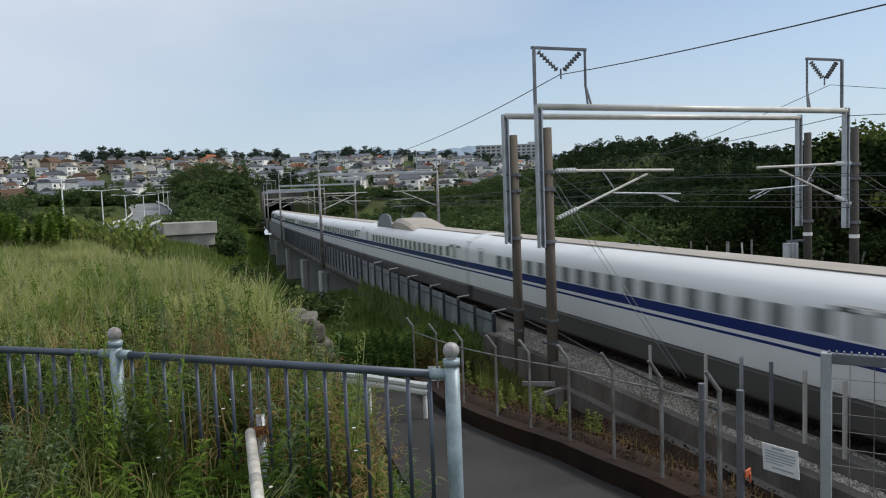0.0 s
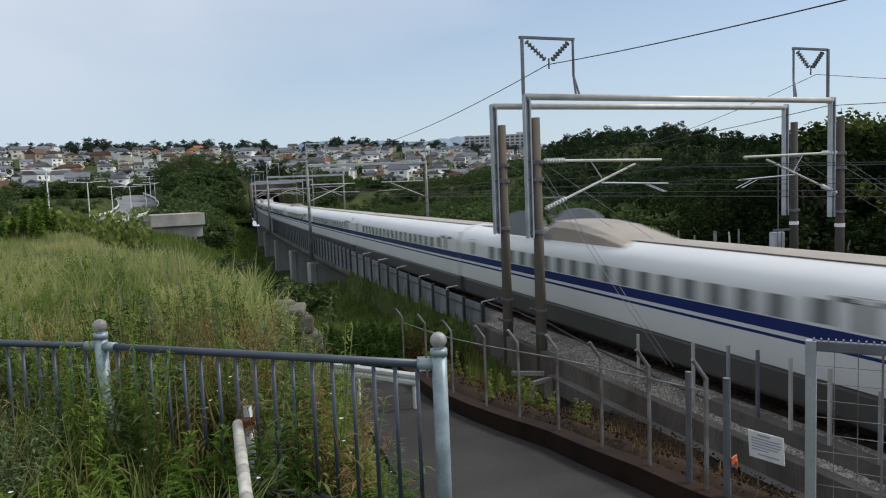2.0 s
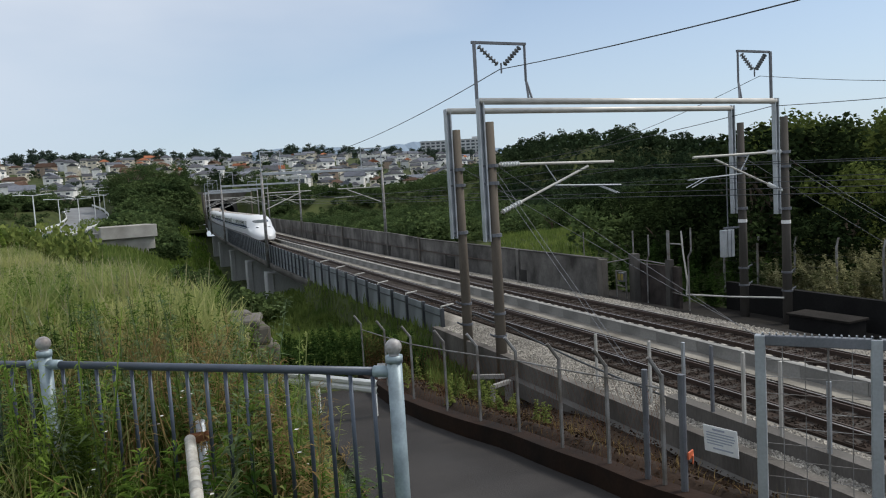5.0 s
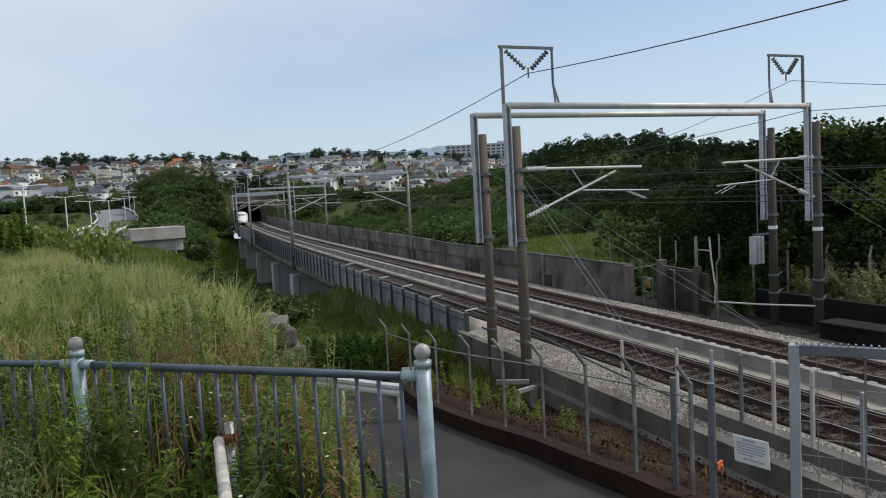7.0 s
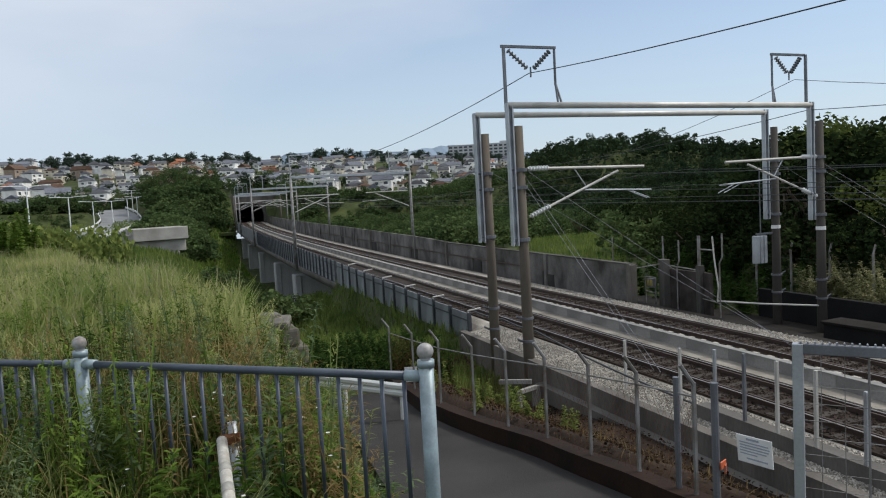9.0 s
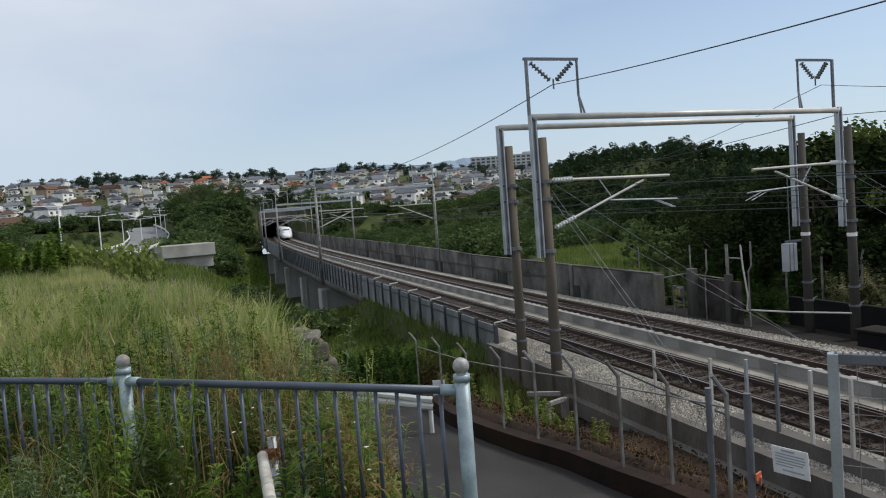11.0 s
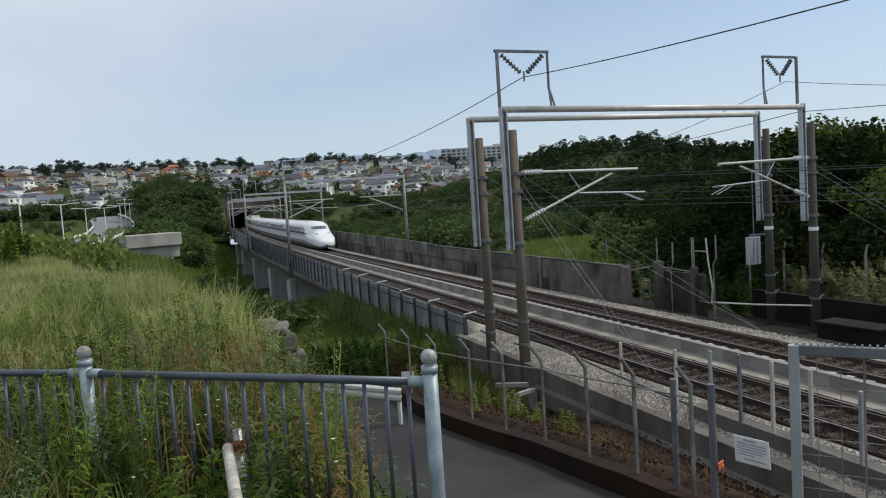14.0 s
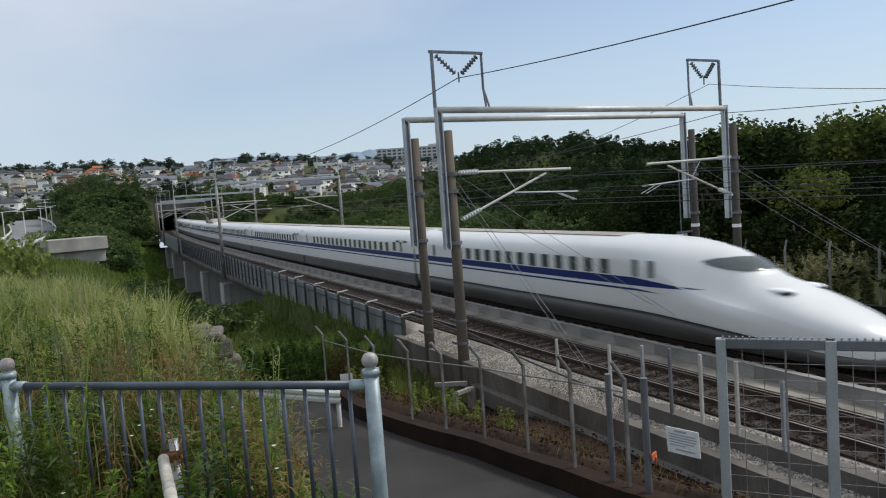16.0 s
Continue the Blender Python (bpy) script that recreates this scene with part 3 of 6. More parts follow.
# ---- viaduct ----
viaduct = tagged(new("viaduct"), "grey concrete railway viaduct across the valley", "viaduct", kind="structure")
sweep("deck", 54, 255, 4, [(-5.0, -0.75), (-5.0, -1.05), (-3.6, -1.35), (-3.4, -2.3), (3.4, -2.3), (3.6, -1.35), (6.0, -1.05), (6.0, -0.75)], M["concrete"], viaduct)
for s, zb, w in ((80, -10, 8.4), (98, -10, 8.4), (122, -10, 8.4), (150, -10, 8.4), (180, -8, 8.4)):
    bm = B()
    z0, z1 = zb, -2.3
    box(bm, (0, 0, (z0 + z1) / 2), (w, 2.2, z1 - z0), bevel=0.15)
    for x in (-w / 2, w / 2):
        box(bm, (x, 0, (z0 + z1) / 2), (0.7, 2.5, z1 - z0), bevel=0.08)
    p = part("pier", bm, M["pier"], viaduct)
    p.matrix_local = line_pose(s)


def barrier_top(s):
    return float(np.interp(s, [28, 55, 75, 130, 216], [0.42, 0.92, 1.08, 1.35, 1.35]))


# noise barrier on the near side, panel by panel
barrier = tagged(new("noise_barrier"), "grey steel-framed panel barrier on the edge of the line", "barrier", kind="structure")


def panel_run(s0, s1, pitch, low, off):
    n = int(round((s1 - s0) / pitch))
    for i in range(n):
        a, b = s0 + i * (s1 - s0) / n, s0 + (i + 1) * (s1 - s0) / n
        zt = (barrier_top(a) + barrier_top(b)) / 2
        zl = low(a)
        m = line_pose((a + b) / 2, off)
        w = b - a
        bm = B()
        box(bm, (0, 0, (zt + zl) / 2), (0.06, w - 0.1, zt - zl - 0.04))
        q = part("panel", bm, M["panel"], barrier)
        q.matrix_local = m
        bm = B()
        box(bm, (-0.06, -w / 2, (zt + zl) / 2 + 0.02), (0.16, 0.13, zt - zl + 0.06))
        q = part("post", bm, M["panel_frame"], barrier)
        q.matrix_local = m
        bm = B()
        for z in (zt - 0.32, zl + 0.55 * (zt - zl) - 0.3, zl + 0.15):
            box(bm, (-0.05, 0, z), (0.05, w - 0.14, 0.06))
        q = part("brace", bm, M["panel_frame"], barrier)
        q.matrix_local = m
        if i % 2 == 0 and pitch > 2:
            bm = B()
            tube(bm, (-0.1, -w / 2, zt - 0.3), (-0.1, -w / 2, zt + 0.16), 0.03, seg=6)
            tube(bm, (-0.1, -w / 2, zt + 0.14), (0.5, -w / 2, zt + 0.2), 0.035, seg=6)
            q = part("bracket", bm, M["tube_light"], barrier, "pale steel bracket arm")
            q.matrix_local = m


panel_run(28.4, 55, 2.2, lambda s: -2.4, -4.75)
panel_run(55.3, 120, 1.6, lambda s: -1.05, -4.75)
sweep("far_panel", 120, 254, 4, rect(-4.78, -4.72, -1.05, 1.33), M["panel"], barrier)

# dirty wall on the far side
M["stained"] = mat("stained_wall_concrete", (0.145, 0.14, 0.132), 0.93, var=0.4, scale=0.6, bump=0.3, fine=9, c2=(0.042, 0.040, 0.038), stretch=(1, 1, 0.8))


def wall_top(y):
    return float(np.interp(y, [31, 55, 66, 100, 254], [1.40, 1.40, 1.66, 1.85, 1.85]))


v, f = [], []
for q in np.arange(31.6, 254.1, 3.0):
    zt = wall_top(q)
    v += [line(q, o, z)[0] for o, z in ((5.9, -1.3), (5.9, zt), (6.12, zt), (6.15, -1.3))]
for i in range(len(v) // 4 - 1):
    for j in range(4):
        a, b = i * 4 + j, i * 4 + (j + 1) % 4
        f.append((a, b, b + 4, a + 4))
f += [(0, 1, 2, 3)]
east_wall = tagged(raw("wall_east", v, f, M["stained"]), "sooty stained grey concrete trackside wall", "wall", kind="structure")
# ribs, a capping, hatches and a pipe on its face
for i in range(14):
    q = 31.8 + 9 * i
    bm = B()
    box(bm, (5.84, 0, (wall_top(q) - 1.2) / 2 + 0.02), (0.14, 0.34, wall_top(q) + 1.3))
    part("rib", bm, M["concrete_mid"] if i % 3 == 0 else M["stained"], east_wall).matrix_local = line_pose(q)
for q, w, h in ((40.5, 1.3, 0.8), (52, 1.6, 0.9), (68, 2.0, 1.0), (84, 2.0, 1.0), (103, 2.2, 1.1)):
    bm = B()
    box(bm, (5.875, 0, -0.62 + h / 2), (0.05, w, h))
    box(bm, (5.86, w / 2 + 0.05, -0.55 + h / 2), (0.09, 0.09, h + 0.15))
    part("hatch", bm, M["concrete_dark"], east_wall, "darker recessed hatch").matrix_local = line_pose(q)
sweep("pipe", 44, 130, 4, rect(5.78, 5.84, 0.42, 0.49), M["rail"], east_wall, "rusty pipe along the wall")
sweep("capping", 31.5, 60, 3, rect(5.86, 6.2, 1.405, 1.47), M["concrete_dark"], east_wall, "blackened capping")

# ---- tunnel ----
T_S = 254.0
tunnel = tagged(new("tunnel"), "dark double-track railway tunnel mouth in a concrete portal", "tunnel", kind="structure")
arch = [(-4.6, -0.9), (-4.75, 2.0)] + [(4.75 * math.cos(math.pi - a), 2.4 + 4.3 * math.sin(a)) for a in np.linspace(0.05, math.pi - 0.05, 17)] + [(4.75, 2.0), (4.6, -0.9)]
sweep("lining", T_S, 1300, 12, arch, M["tunnel"], tunnel, closed=False)
sweep("floor_slab", T_S, 1300, 12, [(-4.6, -0.72), (4.6, -0.72)], M["tunnel"], tunnel, closed=False)
outer = [(-9.0, -3.0), (-9.0, 9.2), (9.0, 9.2), (9.0, -3.0)]
v = [line(T_S, o, z)[0] for o, z in arch]
ring = []
for o, z in arch:
    a = math.atan2(z - 1.5, o)
    k = min(9.0 / max(1e-6, abs(math.cos(a))), 7.9 / max(1e-6, abs(math.sin(a))))
    ring.append((k * math.cos(a), max(-4.0, 1.5 + k * math.sin(a))))
v += [line(T_S, o, z)[0] for o, z in ring]
n = len(arch)
f = [(i, i + 1, n + i + 1, n + i) for i in range(n - 1)]
v2 = [line(T_S + 1.0, o, z)[0] for o, z in ring]
f += [(n + i, n + i + 1, 2 * n + i + 1, 2 * n + i) for i in range(n - 1)]
raw("portal", v + v2, f, M["concrete"], tunnel, "grey stained concrete portal face")


tagged(sweep("cutting_floor", 202, 254, 4, rect(-9.5, -5.02, -2.2, -1.45), M["ground"]), "dark soil floor of the cutting below the tunnel mouth", "ground", kind="structure")


# ---- overhead line structures ----
def hpost(bm, x, y, z0, z1):
    """Lattice-faced steel upright of two channels."""
    box(bm, (x - 0.09, y, (z0 + z1) / 2), (0.05, 0.2, z1 - z0))
    box(bm, (x + 0.09, y, (z0 + z1) / 2), (0.05, 0.2, z1 - z0))
    box(bm, (x, y + 0.06, (z0 + z1) / 2), (0.16, 0.03, z1 - z0 - 0.1))


def ribbed(bm, a, b, n, r, r0, seg=10):
    """One turned piece with n ribs between a and b."""
    a, b = Vector(a), Vector(b)
    q = (b - a).to_track_quat("Z", "Y").to_matrix()
    rings = []
    for i in range(n):
        for u, k in ((0.05, r0), (0.25, r), (0.45, r * 0.85), (0.7, r0)):
            c = a.lerp(b, (i + u) / n)
            rings.append([bm.verts.new(c + q @ Vector((k * math.cos(6.2832 * j / seg), k * math.sin(6.2832 * j / seg), 0))) for j in range(seg)])
    for p, t in zip(rings, rings[1:]):
        for j in range(seg):
            bm.faces.new((p[j], p[(j + 1) % seg], t[(j + 1) % seg], t[j]))
    bm.faces.new(rings[0][::-1])
    bm.faces.new(rings[-1])


def disc_string(bm, a, b, n=7, r=0.11):
    ribbed(bm, a, b, n, r, 0.035)


def gantry(m, frames=True, label="", arms=True):
    """A portal over both tracks; its own x is off from the line, y along it."""
    g = empty("gantry", m, label, "catenary gantry", "overhead line gantries")
    for xp, xh, sgn in ((-5.15, -5.5, 1), (9.05, 8.5, -1)):
        bm = B()
        tube(bm, (xp, 0.05, -2.6), (xp, 0.05, 7.85), 0.21, 0.15, 18)
        part("pole", bm, M["pole"] if sgn > 0 else M["pole_shaded"], g, "brown-grey spun concrete pole", True)
        bm = B()
        hpost(bm, xh, 0, 3.75, 8.62)
        part("upright", bm, M["galv"], g, "galvanised steel upright")
        for z in (3.95, 5.75, 6.35):
            bm = B()
            tube(bm, (xp, 0.05, z - 0.06), (xp, 0.05, z + 0.06), 0.235, seg=16)
            box(bm, ((xp + xh) / 2, 0.02, z), (abs(xp - xh) + 0.1, 0.12, 0.07))
            part("clamp", bm, M["galv_dark"], g)
        for z in (0.4, 1.2):
            bm = B()
            tube(bm, (xp, 0.05, z - 0.04), (xp, 0.05, z + 0.04), 0.232, seg=16)
            tube(bm, (xp - 0.25 * sgn, 0.05, z), (xp - 0.45 * sgn, -0.02, z + 0.12), 0.035, seg=6)
            part("band", bm, M["galv_dark"], g)
        if sgn < 0:
            for z in (3.3,):
                bm = B()
                tube(bm, (xp, 0.05, z), (xp, 0.05, z + 0.15), 0.196, seg=16)
                part("marker_band", bm, M["sign"], g, "white marker band")
        if arms:
            x0 = xp + 0.25 * sgn
            bm = B()
            tube(bm, (x0, 0, 6.38), (x0 + 4.9 * sgn, 0, 6.30), 0.05, seg=8)
            tube(bm, (x0, 0, 4.72), (x0 + 3.75 * sgn, 0, 6.18), 0.045, seg=8)
            arm = part("cantilever", bm, M["tube_light"], g, "pale steel cantilever arm")
            bm = B()
            tube(bm, (x0 + 2.3 * sgn, 0, 5.55), (x0 + 5.2 * sgn, 0, 5.42), 0.03, seg=8)
            tube(bm, (x0 + 1.9 * sgn, 0, 6.3), (x0 + 2.4 * sgn, 0, 5.62), 0.025, seg=6)
            tube(bm, (x0 + 4.1 * sgn, 0, 5.46), (x0 + 5.0 * sgn, 0, 5.12), 0.02, seg=6)
            tube(bm, (x0 + 4.3 * sgn, 0.1, 5.46), (x0 + 5.2 * sgn, 0.1, 5.12), 0.02, seg=6)
            part("steady_arm", bm, M["galv"], g)
            for z, sl in ((6.38, 0.0), (4.72, 0.39)):
                bm = B()
                ribbed(bm, (x0 + 0.06 * sgn, 0, z + 0.06 * sl), (x0 + 0.86 * sgn, 0, z + 0.86 * sl), 7, 0.1, 0.06)
                part("insulator", bm, M["insulator_white"], arm, "white ribbed insulator")
    bm = B()
    tube(bm, (-5.5, 0, 8.55), (8.5, 0, 8.5), 0.115, seg=14)
    part("beam", bm, M["tube_light"], g, "pale steel tube beam", True)
    if frames:
        for x0, x1, up in ((-5.5, -3.45, True), (6.75, 8.5, False)):
            zt = 10.58
            bm = B()
            box(bm, ((x0 + x1) / 2, 0.3, zt), (x1 - x0 + 0.1, 0.09, 0.09))
            xs, xf = (x0, x1) if up else (x1, x0)
            box(bm, (xs, 0.2, (8.4 + zt) / 2), (0.09, 0.09, zt - 8.4))
            tube(bm, (xf, 0.3, zt), (xf, 0.3, 9.3), 0.045, seg=6)
            tube(bm, (xf, 0.3, 9.35), (xf + (0.16 if up else -0.16), 0.1, 8.45), 0.04, seg=6)
            tube(bm, (xf, 0.3, 9.35), (xf - 0.02, 0.1, 8.45), 0.04, seg=6)
            part("top_frame", bm, M["galv_dark"], g, "dark steel insulator frame")
            mid = (x0 + x1) / 2 + 0.05
            for a in (x0 + 0.2, x1 - 0.2):
                bm = B()
                disc_string(bm, (a, 0.3, zt - 0.12), (mid + (a - mid) * 0.12, 0.3, 9.82), 7, 0.10)
                part("insulator_string", bm, M["insulator"], g, "dark disc insulator string")
            bm = B()
            tube(bm, (mid, 0.3, 9.9), (mid, 0.3, 9.55), 0.03, seg=6)
            part("hanger", bm, M["galv_dark"], g)
    return g


gantry(pose(16.5, 22.25, 0, 0, 0, 1.5), True, "tall steel portal on brown concrete poles with insulator frames")
gantry(pose(16.5, 24.9, 0), False, "plain steel portal on brown concrete poles", False)
# slimmer portals further along the viaduct
for i, s in enumerate((73, 121, 163, 186, 206)):
    m = line_pose(s, 0.0)
    g = empty("gantry", m, "slim galvanised portal with cantilever arms on the viaduct", "catenary gantry", "overhead line gantries")
    for xp in (-5.15, 7.4):
        bm = B()
        tube(bm, (xp, 0, -1.2 if xp < 0 else -1.5), (xp, 0, 8.4), 0.17, 0.13, 12)
        part("pole", bm, M["galv_mid"] if i < 4 else M["pole"], g, "", True)
    bm = B()
    box(bm, (1.12, 0, 8.2), (12.6, 0.26, 0.28), bevel=0.03)
    part("beam", bm, M["galv"], g)
    for sgn, x0 in ((1, -4.9), (-1, 7.1)):
        bm = B()
        tube(bm, (x0, 0, 6.3), (x0 + 4.6 * sgn, 0, 6.3), 0.05, seg=6)
        tube(bm, (x0, 0, 4.7), (x0 + 3.6 * sgn, 0, 6.2), 0.05, seg=6)
        tube(bm, (x0 + 2.2 * sgn, 0, 5.5), (x0 + 5 * sgn, 0, 5.4), 0.03, seg=6)
        part("cantilever", bm, M["tube_light"], g)
    if i < 4:
        for x0, x1 in ((-5.15, -3.2), (5.2, 7.4)):
            bm = B()
            tube(bm, (x0, 0, 10.4), (x1, 0, 10.4), 0.05, seg=6)
            tube(bm, (x0, 0, 8.2), (x0, 0, 10.4), 0.05, seg=6)
            tube(bm, (x1, 0, 8.2), (x1, 0, 10.4), 0.05, seg=6)
            part("top_frame", bm, M["galv"], g)
            bm = B()
            disc_string(bm, (x0 + 0.15, 0, 10.3), ((x0 + x1) / 2, 0, 9.7), 5, 0.1)
            disc_string(bm, (x1 - 0.15, 0, 10.3), ((x0 + x1) / 2, 0, 9.7), 5, 0.1)
            part("insulator_string", bm, M["insulator"], g)

# wires along the line
stops = (-28, 22.6, 75, 121, 165, 205, 230)
for off, z, s, r, lab in ((-4.45, 9.72, 1.1, 0.016, "thin black feeder wire strung between the gantries"), (7.75, 9.55, 2.7, 0.012, "thin black feeder wire strung between the gantries"),
                          (8.4, 8.3, 0.95, 0.016, "dark earth wire along the gantry poles"),
                          (NEAR, 6.1, 0.5, 0.011, "dark catenary wire above the track"), (FAR, 6.1, 0.5, 0.011, "dark catenary wire above the track"),
                          (NEAR, 5.05, 0.02, 0.012, "dark contact wire above the track"), (FAR, 5.05, 0.02, 0.012, "dark contact wire above the track"),
                          (NEAR, 5.5, 0.25, 0.009, "dark auxiliary wire above the track"), (FAR, 5.5, 0.25, 0.009, "dark auxiliary wire above the track")):
    pts = []
    for a, b in zip(stops, stops[1:]):
        pts += sag(line(a, off, z)[0], line(b, off, z)[0], s * ((b - a) / 50) ** 2)
    wire_curve("overhead_wire", pts, r, M["wire"], lab)
# guy wires
for a, b in (((11.5, 22.2, 6.2), (11.9, 15.6, 0.6)), ((11.5, 22.2, 5.9), (11.9, 15.9, 0.6)), ((11.5, 22.2, 6.4), (17.9, 16.9, 0.3)), ((11.5, 24.9, 6.4), (18.2, 17.3, 0.3)),
             ((25.6, 22.8, 6.3), (27.5, 14.0, 0.4)), ((25.6, 22.8, 6.0), (27.8, 14.2, 0.4)), ((25.5, 25.0, 6.4), (29.0, 17.0, 0.4))):
    wire_curve("guy_wire", sag(a, b, 0.04, 8), 0.008, M["galv_dark"], "thin galvanised stay wire from pole to ground")
# black cable slung along the near poles
wire_curve("cable", sag((11.6, 27.5, 0.7), (11.62, 24.7, 0.75), 0.05, 6) + sag((11.62, 24.7, 0.75), (11.64, 22.1, 0.7), 0.05, 6) + sag((11.64, 22.1, 0.7), (12.15, 14.5, -0.05), 0.1, 14) + sag((12.15, 14.5, -0.05), (12.3, 3.0, -0.1), 0.0, 6), 0.03, M["wire"], "thick black cable slung from the pole bands", "cable")
# transformer box on the far poles
eb = empty("equipment_box", pose(24.7, 25.0, 1.75), "grey steel equipment box on the far gantry pole", "equipment box")
bm = B()
for i in range(3):
    box(bm, (-0.28 + 0.22 * i, 0, 0.65), (0.18, 0.3, 1.25), bevel=0.03)
part("cabinet", bm, M["galv"], eb)
bm = B()
tube(bm, (0, 0, 1.2), (0, 0, 4.3), 0.025, seg=6)
box(bm, (0.2, 0, 1.35), (0.9, 0.1, 0.08))
part("conduit", bm, M["galv_dark"], eb)


# ---- fences ----
def lane_fence():
    fe = tagged(new("lane_fence"), "rusty steel mesh fence with angled post tops beside the lane", "fence")
    prev = None
    ys = (21.44, 18.46, 16.04, 14.16, 12.8, 11.52, 10.1, 8.9, 7.62)
    for y in ys:
        x, z = float(fence_x(y)), float(path_z(y)) + 0.3
        bm = B()
        box(bm, (x, y, z + 0.80), (0.045, 0.045, 1.64))
        tube(bm, (x, y, z + 1.59), (x - 0.2, y + 0.02, z + 1.88), 0.03, seg=6)
        part("post", bm, M["galv_mid"], fe)
        if prev:
            px, py, pz = prev
            bm = B()
            for h in (1.42,):
                tube(bm, (px, py, pz + h), (x, y, z + h), 0.015, seg=6)
            part("rail", bm, M["galv_mid"], fe)
            n = int(math.dist((px, py), (x, y)) / 0.16)
            bm = B()
            for k in range(n):
                for d in (1, -1):
                    u0, u1 = (k / n, min(1, (k + 5) / n)) if d > 0 else ((k + 5) / n, k / n)
                    u0, u1 = min(u0, 1), min(u1, 1)
                    p = Vector((px, py, pz)).lerp(Vector((x, y, z)), u0)
                    q = Vector((px, py, pz)).lerp(Vector((x, y, z)), u1)
                    tube(bm, p + Vector((0, 0, 0.05)), q + Vector((0, 0, 1.4)), 0.0022, seg=3)
            part("mesh", bm, M["rust"], fe, "thin rusty wire mesh")
        prev = (x, y, z)
    # corner posts where the fence meets the mesh panels
    for (x, y), r in (((6.35, 7.98), 0.045), ((6.38, 7.26), 0.05)):
        bm = B()
        z = float(path_z(y)) + 0.2
        tube(bm, (x, y, z), (x, y, z + 1.75), r, seg=10)
        part("corner_post", bm, M["galv_dark"], fe, "dark steel corner post")
    return fe


lane_fence()
# notice on the fence
no = empty("notice", pose(6.45, 6.66, 2.30, 0, -4, -84), "white notice board wired to the fence", "sign")
bm = B()
box(bm, (0, 0, 0), (0.52, 0.012, 0.34), bevel=0.004)
board = part("board", bm, M["sign"], no)
for i, (w, h, z, x) in enumerate(((0.22, 0.026, 0.13, -0.02), (0.5, 0.016, 0.085, 0), (0.52, 0.016, 0.05, 0.01), (0.5, 0.016, 0.015, 0), (0.46, 0.016, -0.02, -0.02), (0.3, 0.016, -0.055, -0.1), (0.36, 0.02, -0.11, 0.04))):
    bm = B()
    box(bm, (x * 0.85, -0.009, z), (w * 0.85, 0.004, h))
    part("print", bm, M["ink"], board)
n2 = empty("notice", pose(5.85, 18.6, 0.75, 0, 0, -20), "small white plate on the lane fence", "sign")
bm = B()
box(bm, (0, 0, 0), (0.34, 0.01, 0.42), bevel=0.003)
part("board", bm, M["sign"], n2)

tg = empty("rag", pose(6.44, 7.2, 1.95, 0, 0, 25), "torn orange plastic tag tied to the corner post", "tag")
bm = B()
box(bm, (0, 0, 0), (0.16, 0.02, 0.1), 0, 0.006)
box(bm, (0.05, -0.01, -0.07), (0.09, 0.02, 0.12), 20, 0.006)
part("strip", bm, mat("orange_plastic", (0.55, 0.13, 0.05), 0.6, var=0.3, scale=20), tg)
# white-topped stakes beside the ballast
tf = tagged(new("trackside_fence"), "row of pale steel stakes beside the ballast", "fence")
for y, zb, zt, mt in ((17.35, -0.3, 1.16, "tube_light"), (14.94, -0.3, 1.37, "tube_light"), (13.66, -0.2, 1.56, "galv"), (12.71, 0.0, 1.64, "galv_dark"), (11.75, 0.0, 1.66, "tube_light"), (10.74, 0.0, 1.67, "tube_light"), (9.6, 0, 1.5, "galv"), (8.6, 0, 1.5, "galv"), (7.5, 0, 1.5, "galv")):
    bm = B()
    box(bm, (12.0, y, (zb + zt) / 2), (0.07, 0.07, zt - zb), bevel=0.008)
    part("stake", bm, M[mt], tf)


# mesh panels on square posts beside the camera's lane
def mesh_panel(a, b, z0, z1):
    mp = tagged(new("mesh_fence"), "galvanised welded mesh fence panel with tall square posts", "fence", "mesh fence panels")
    a, b = Vector((*a, 0)), Vector((*b, 0))
    d = (b - a).normalized()
    ang = math.degrees(math.atan2(d.y, d.x))
    for p in (a, b):
        bm = B()
        box(bm, (p.x, p.y, (z0 + z1) / 2 - 0.4), (0.085, 0.085, z1 - z0 + 0.8), ang, 0.008)
        part("post", bm, M["galv"], mp)
    mid = (a + b) / 2
    bm = B()
    box(bm, (mid.x, mid.y, z1 - 0.045), ((b - a).length, 0.06, 0.09), ang, 0.008)
    part("top_rail", bm, M["galv_dark"], mp)
    bm = B()
    n = int((b - a).length / 0.055)
    for i in range(n):
        p = a.lerp(b, (i + 0.5) / n)
        tube(bm, (p.x, p.y, z1 - 0.01), (p.x - 0.02, p.y - 0.01, z1 + 0.025), 0.008, seg=4)
    tagged(part("crest", bm, M["galv"], mp, "row of small steel teeth"), kind="stuff")
    n = int((b - a).length / 0.15)
    for i in range(1, n):
        p = a.lerp(b, i / n)
        bm = B()
        tube(bm, (p.x, p.y, z0), (p.x, p.y, z1 - 0.05), 0.0035 if i % 3 else 0.010, seg=5)
        part("bar", bm, M["galv_mid"], mp)
    for i in range(1, int((z1 - z0) / 0.15)):
        bm = B()
        z = z0 + 0.15 * i
        tube(bm, (a.x, a.y, z), (b.x, b.y, z), 0.003, seg=5)
        part("wire", bm, M["galv_mid"], mp)
    return mp


mesh_panel((4.9, 4.53), (5.46, 3.85), 1.6, 4.22)
mesh_panel((5.46, 3.85), (6.1, 3.1), 1.6, 4.22)
mesh_panel((6.1, 3.1), (6.74, 2.33), 1.6, 4.22)


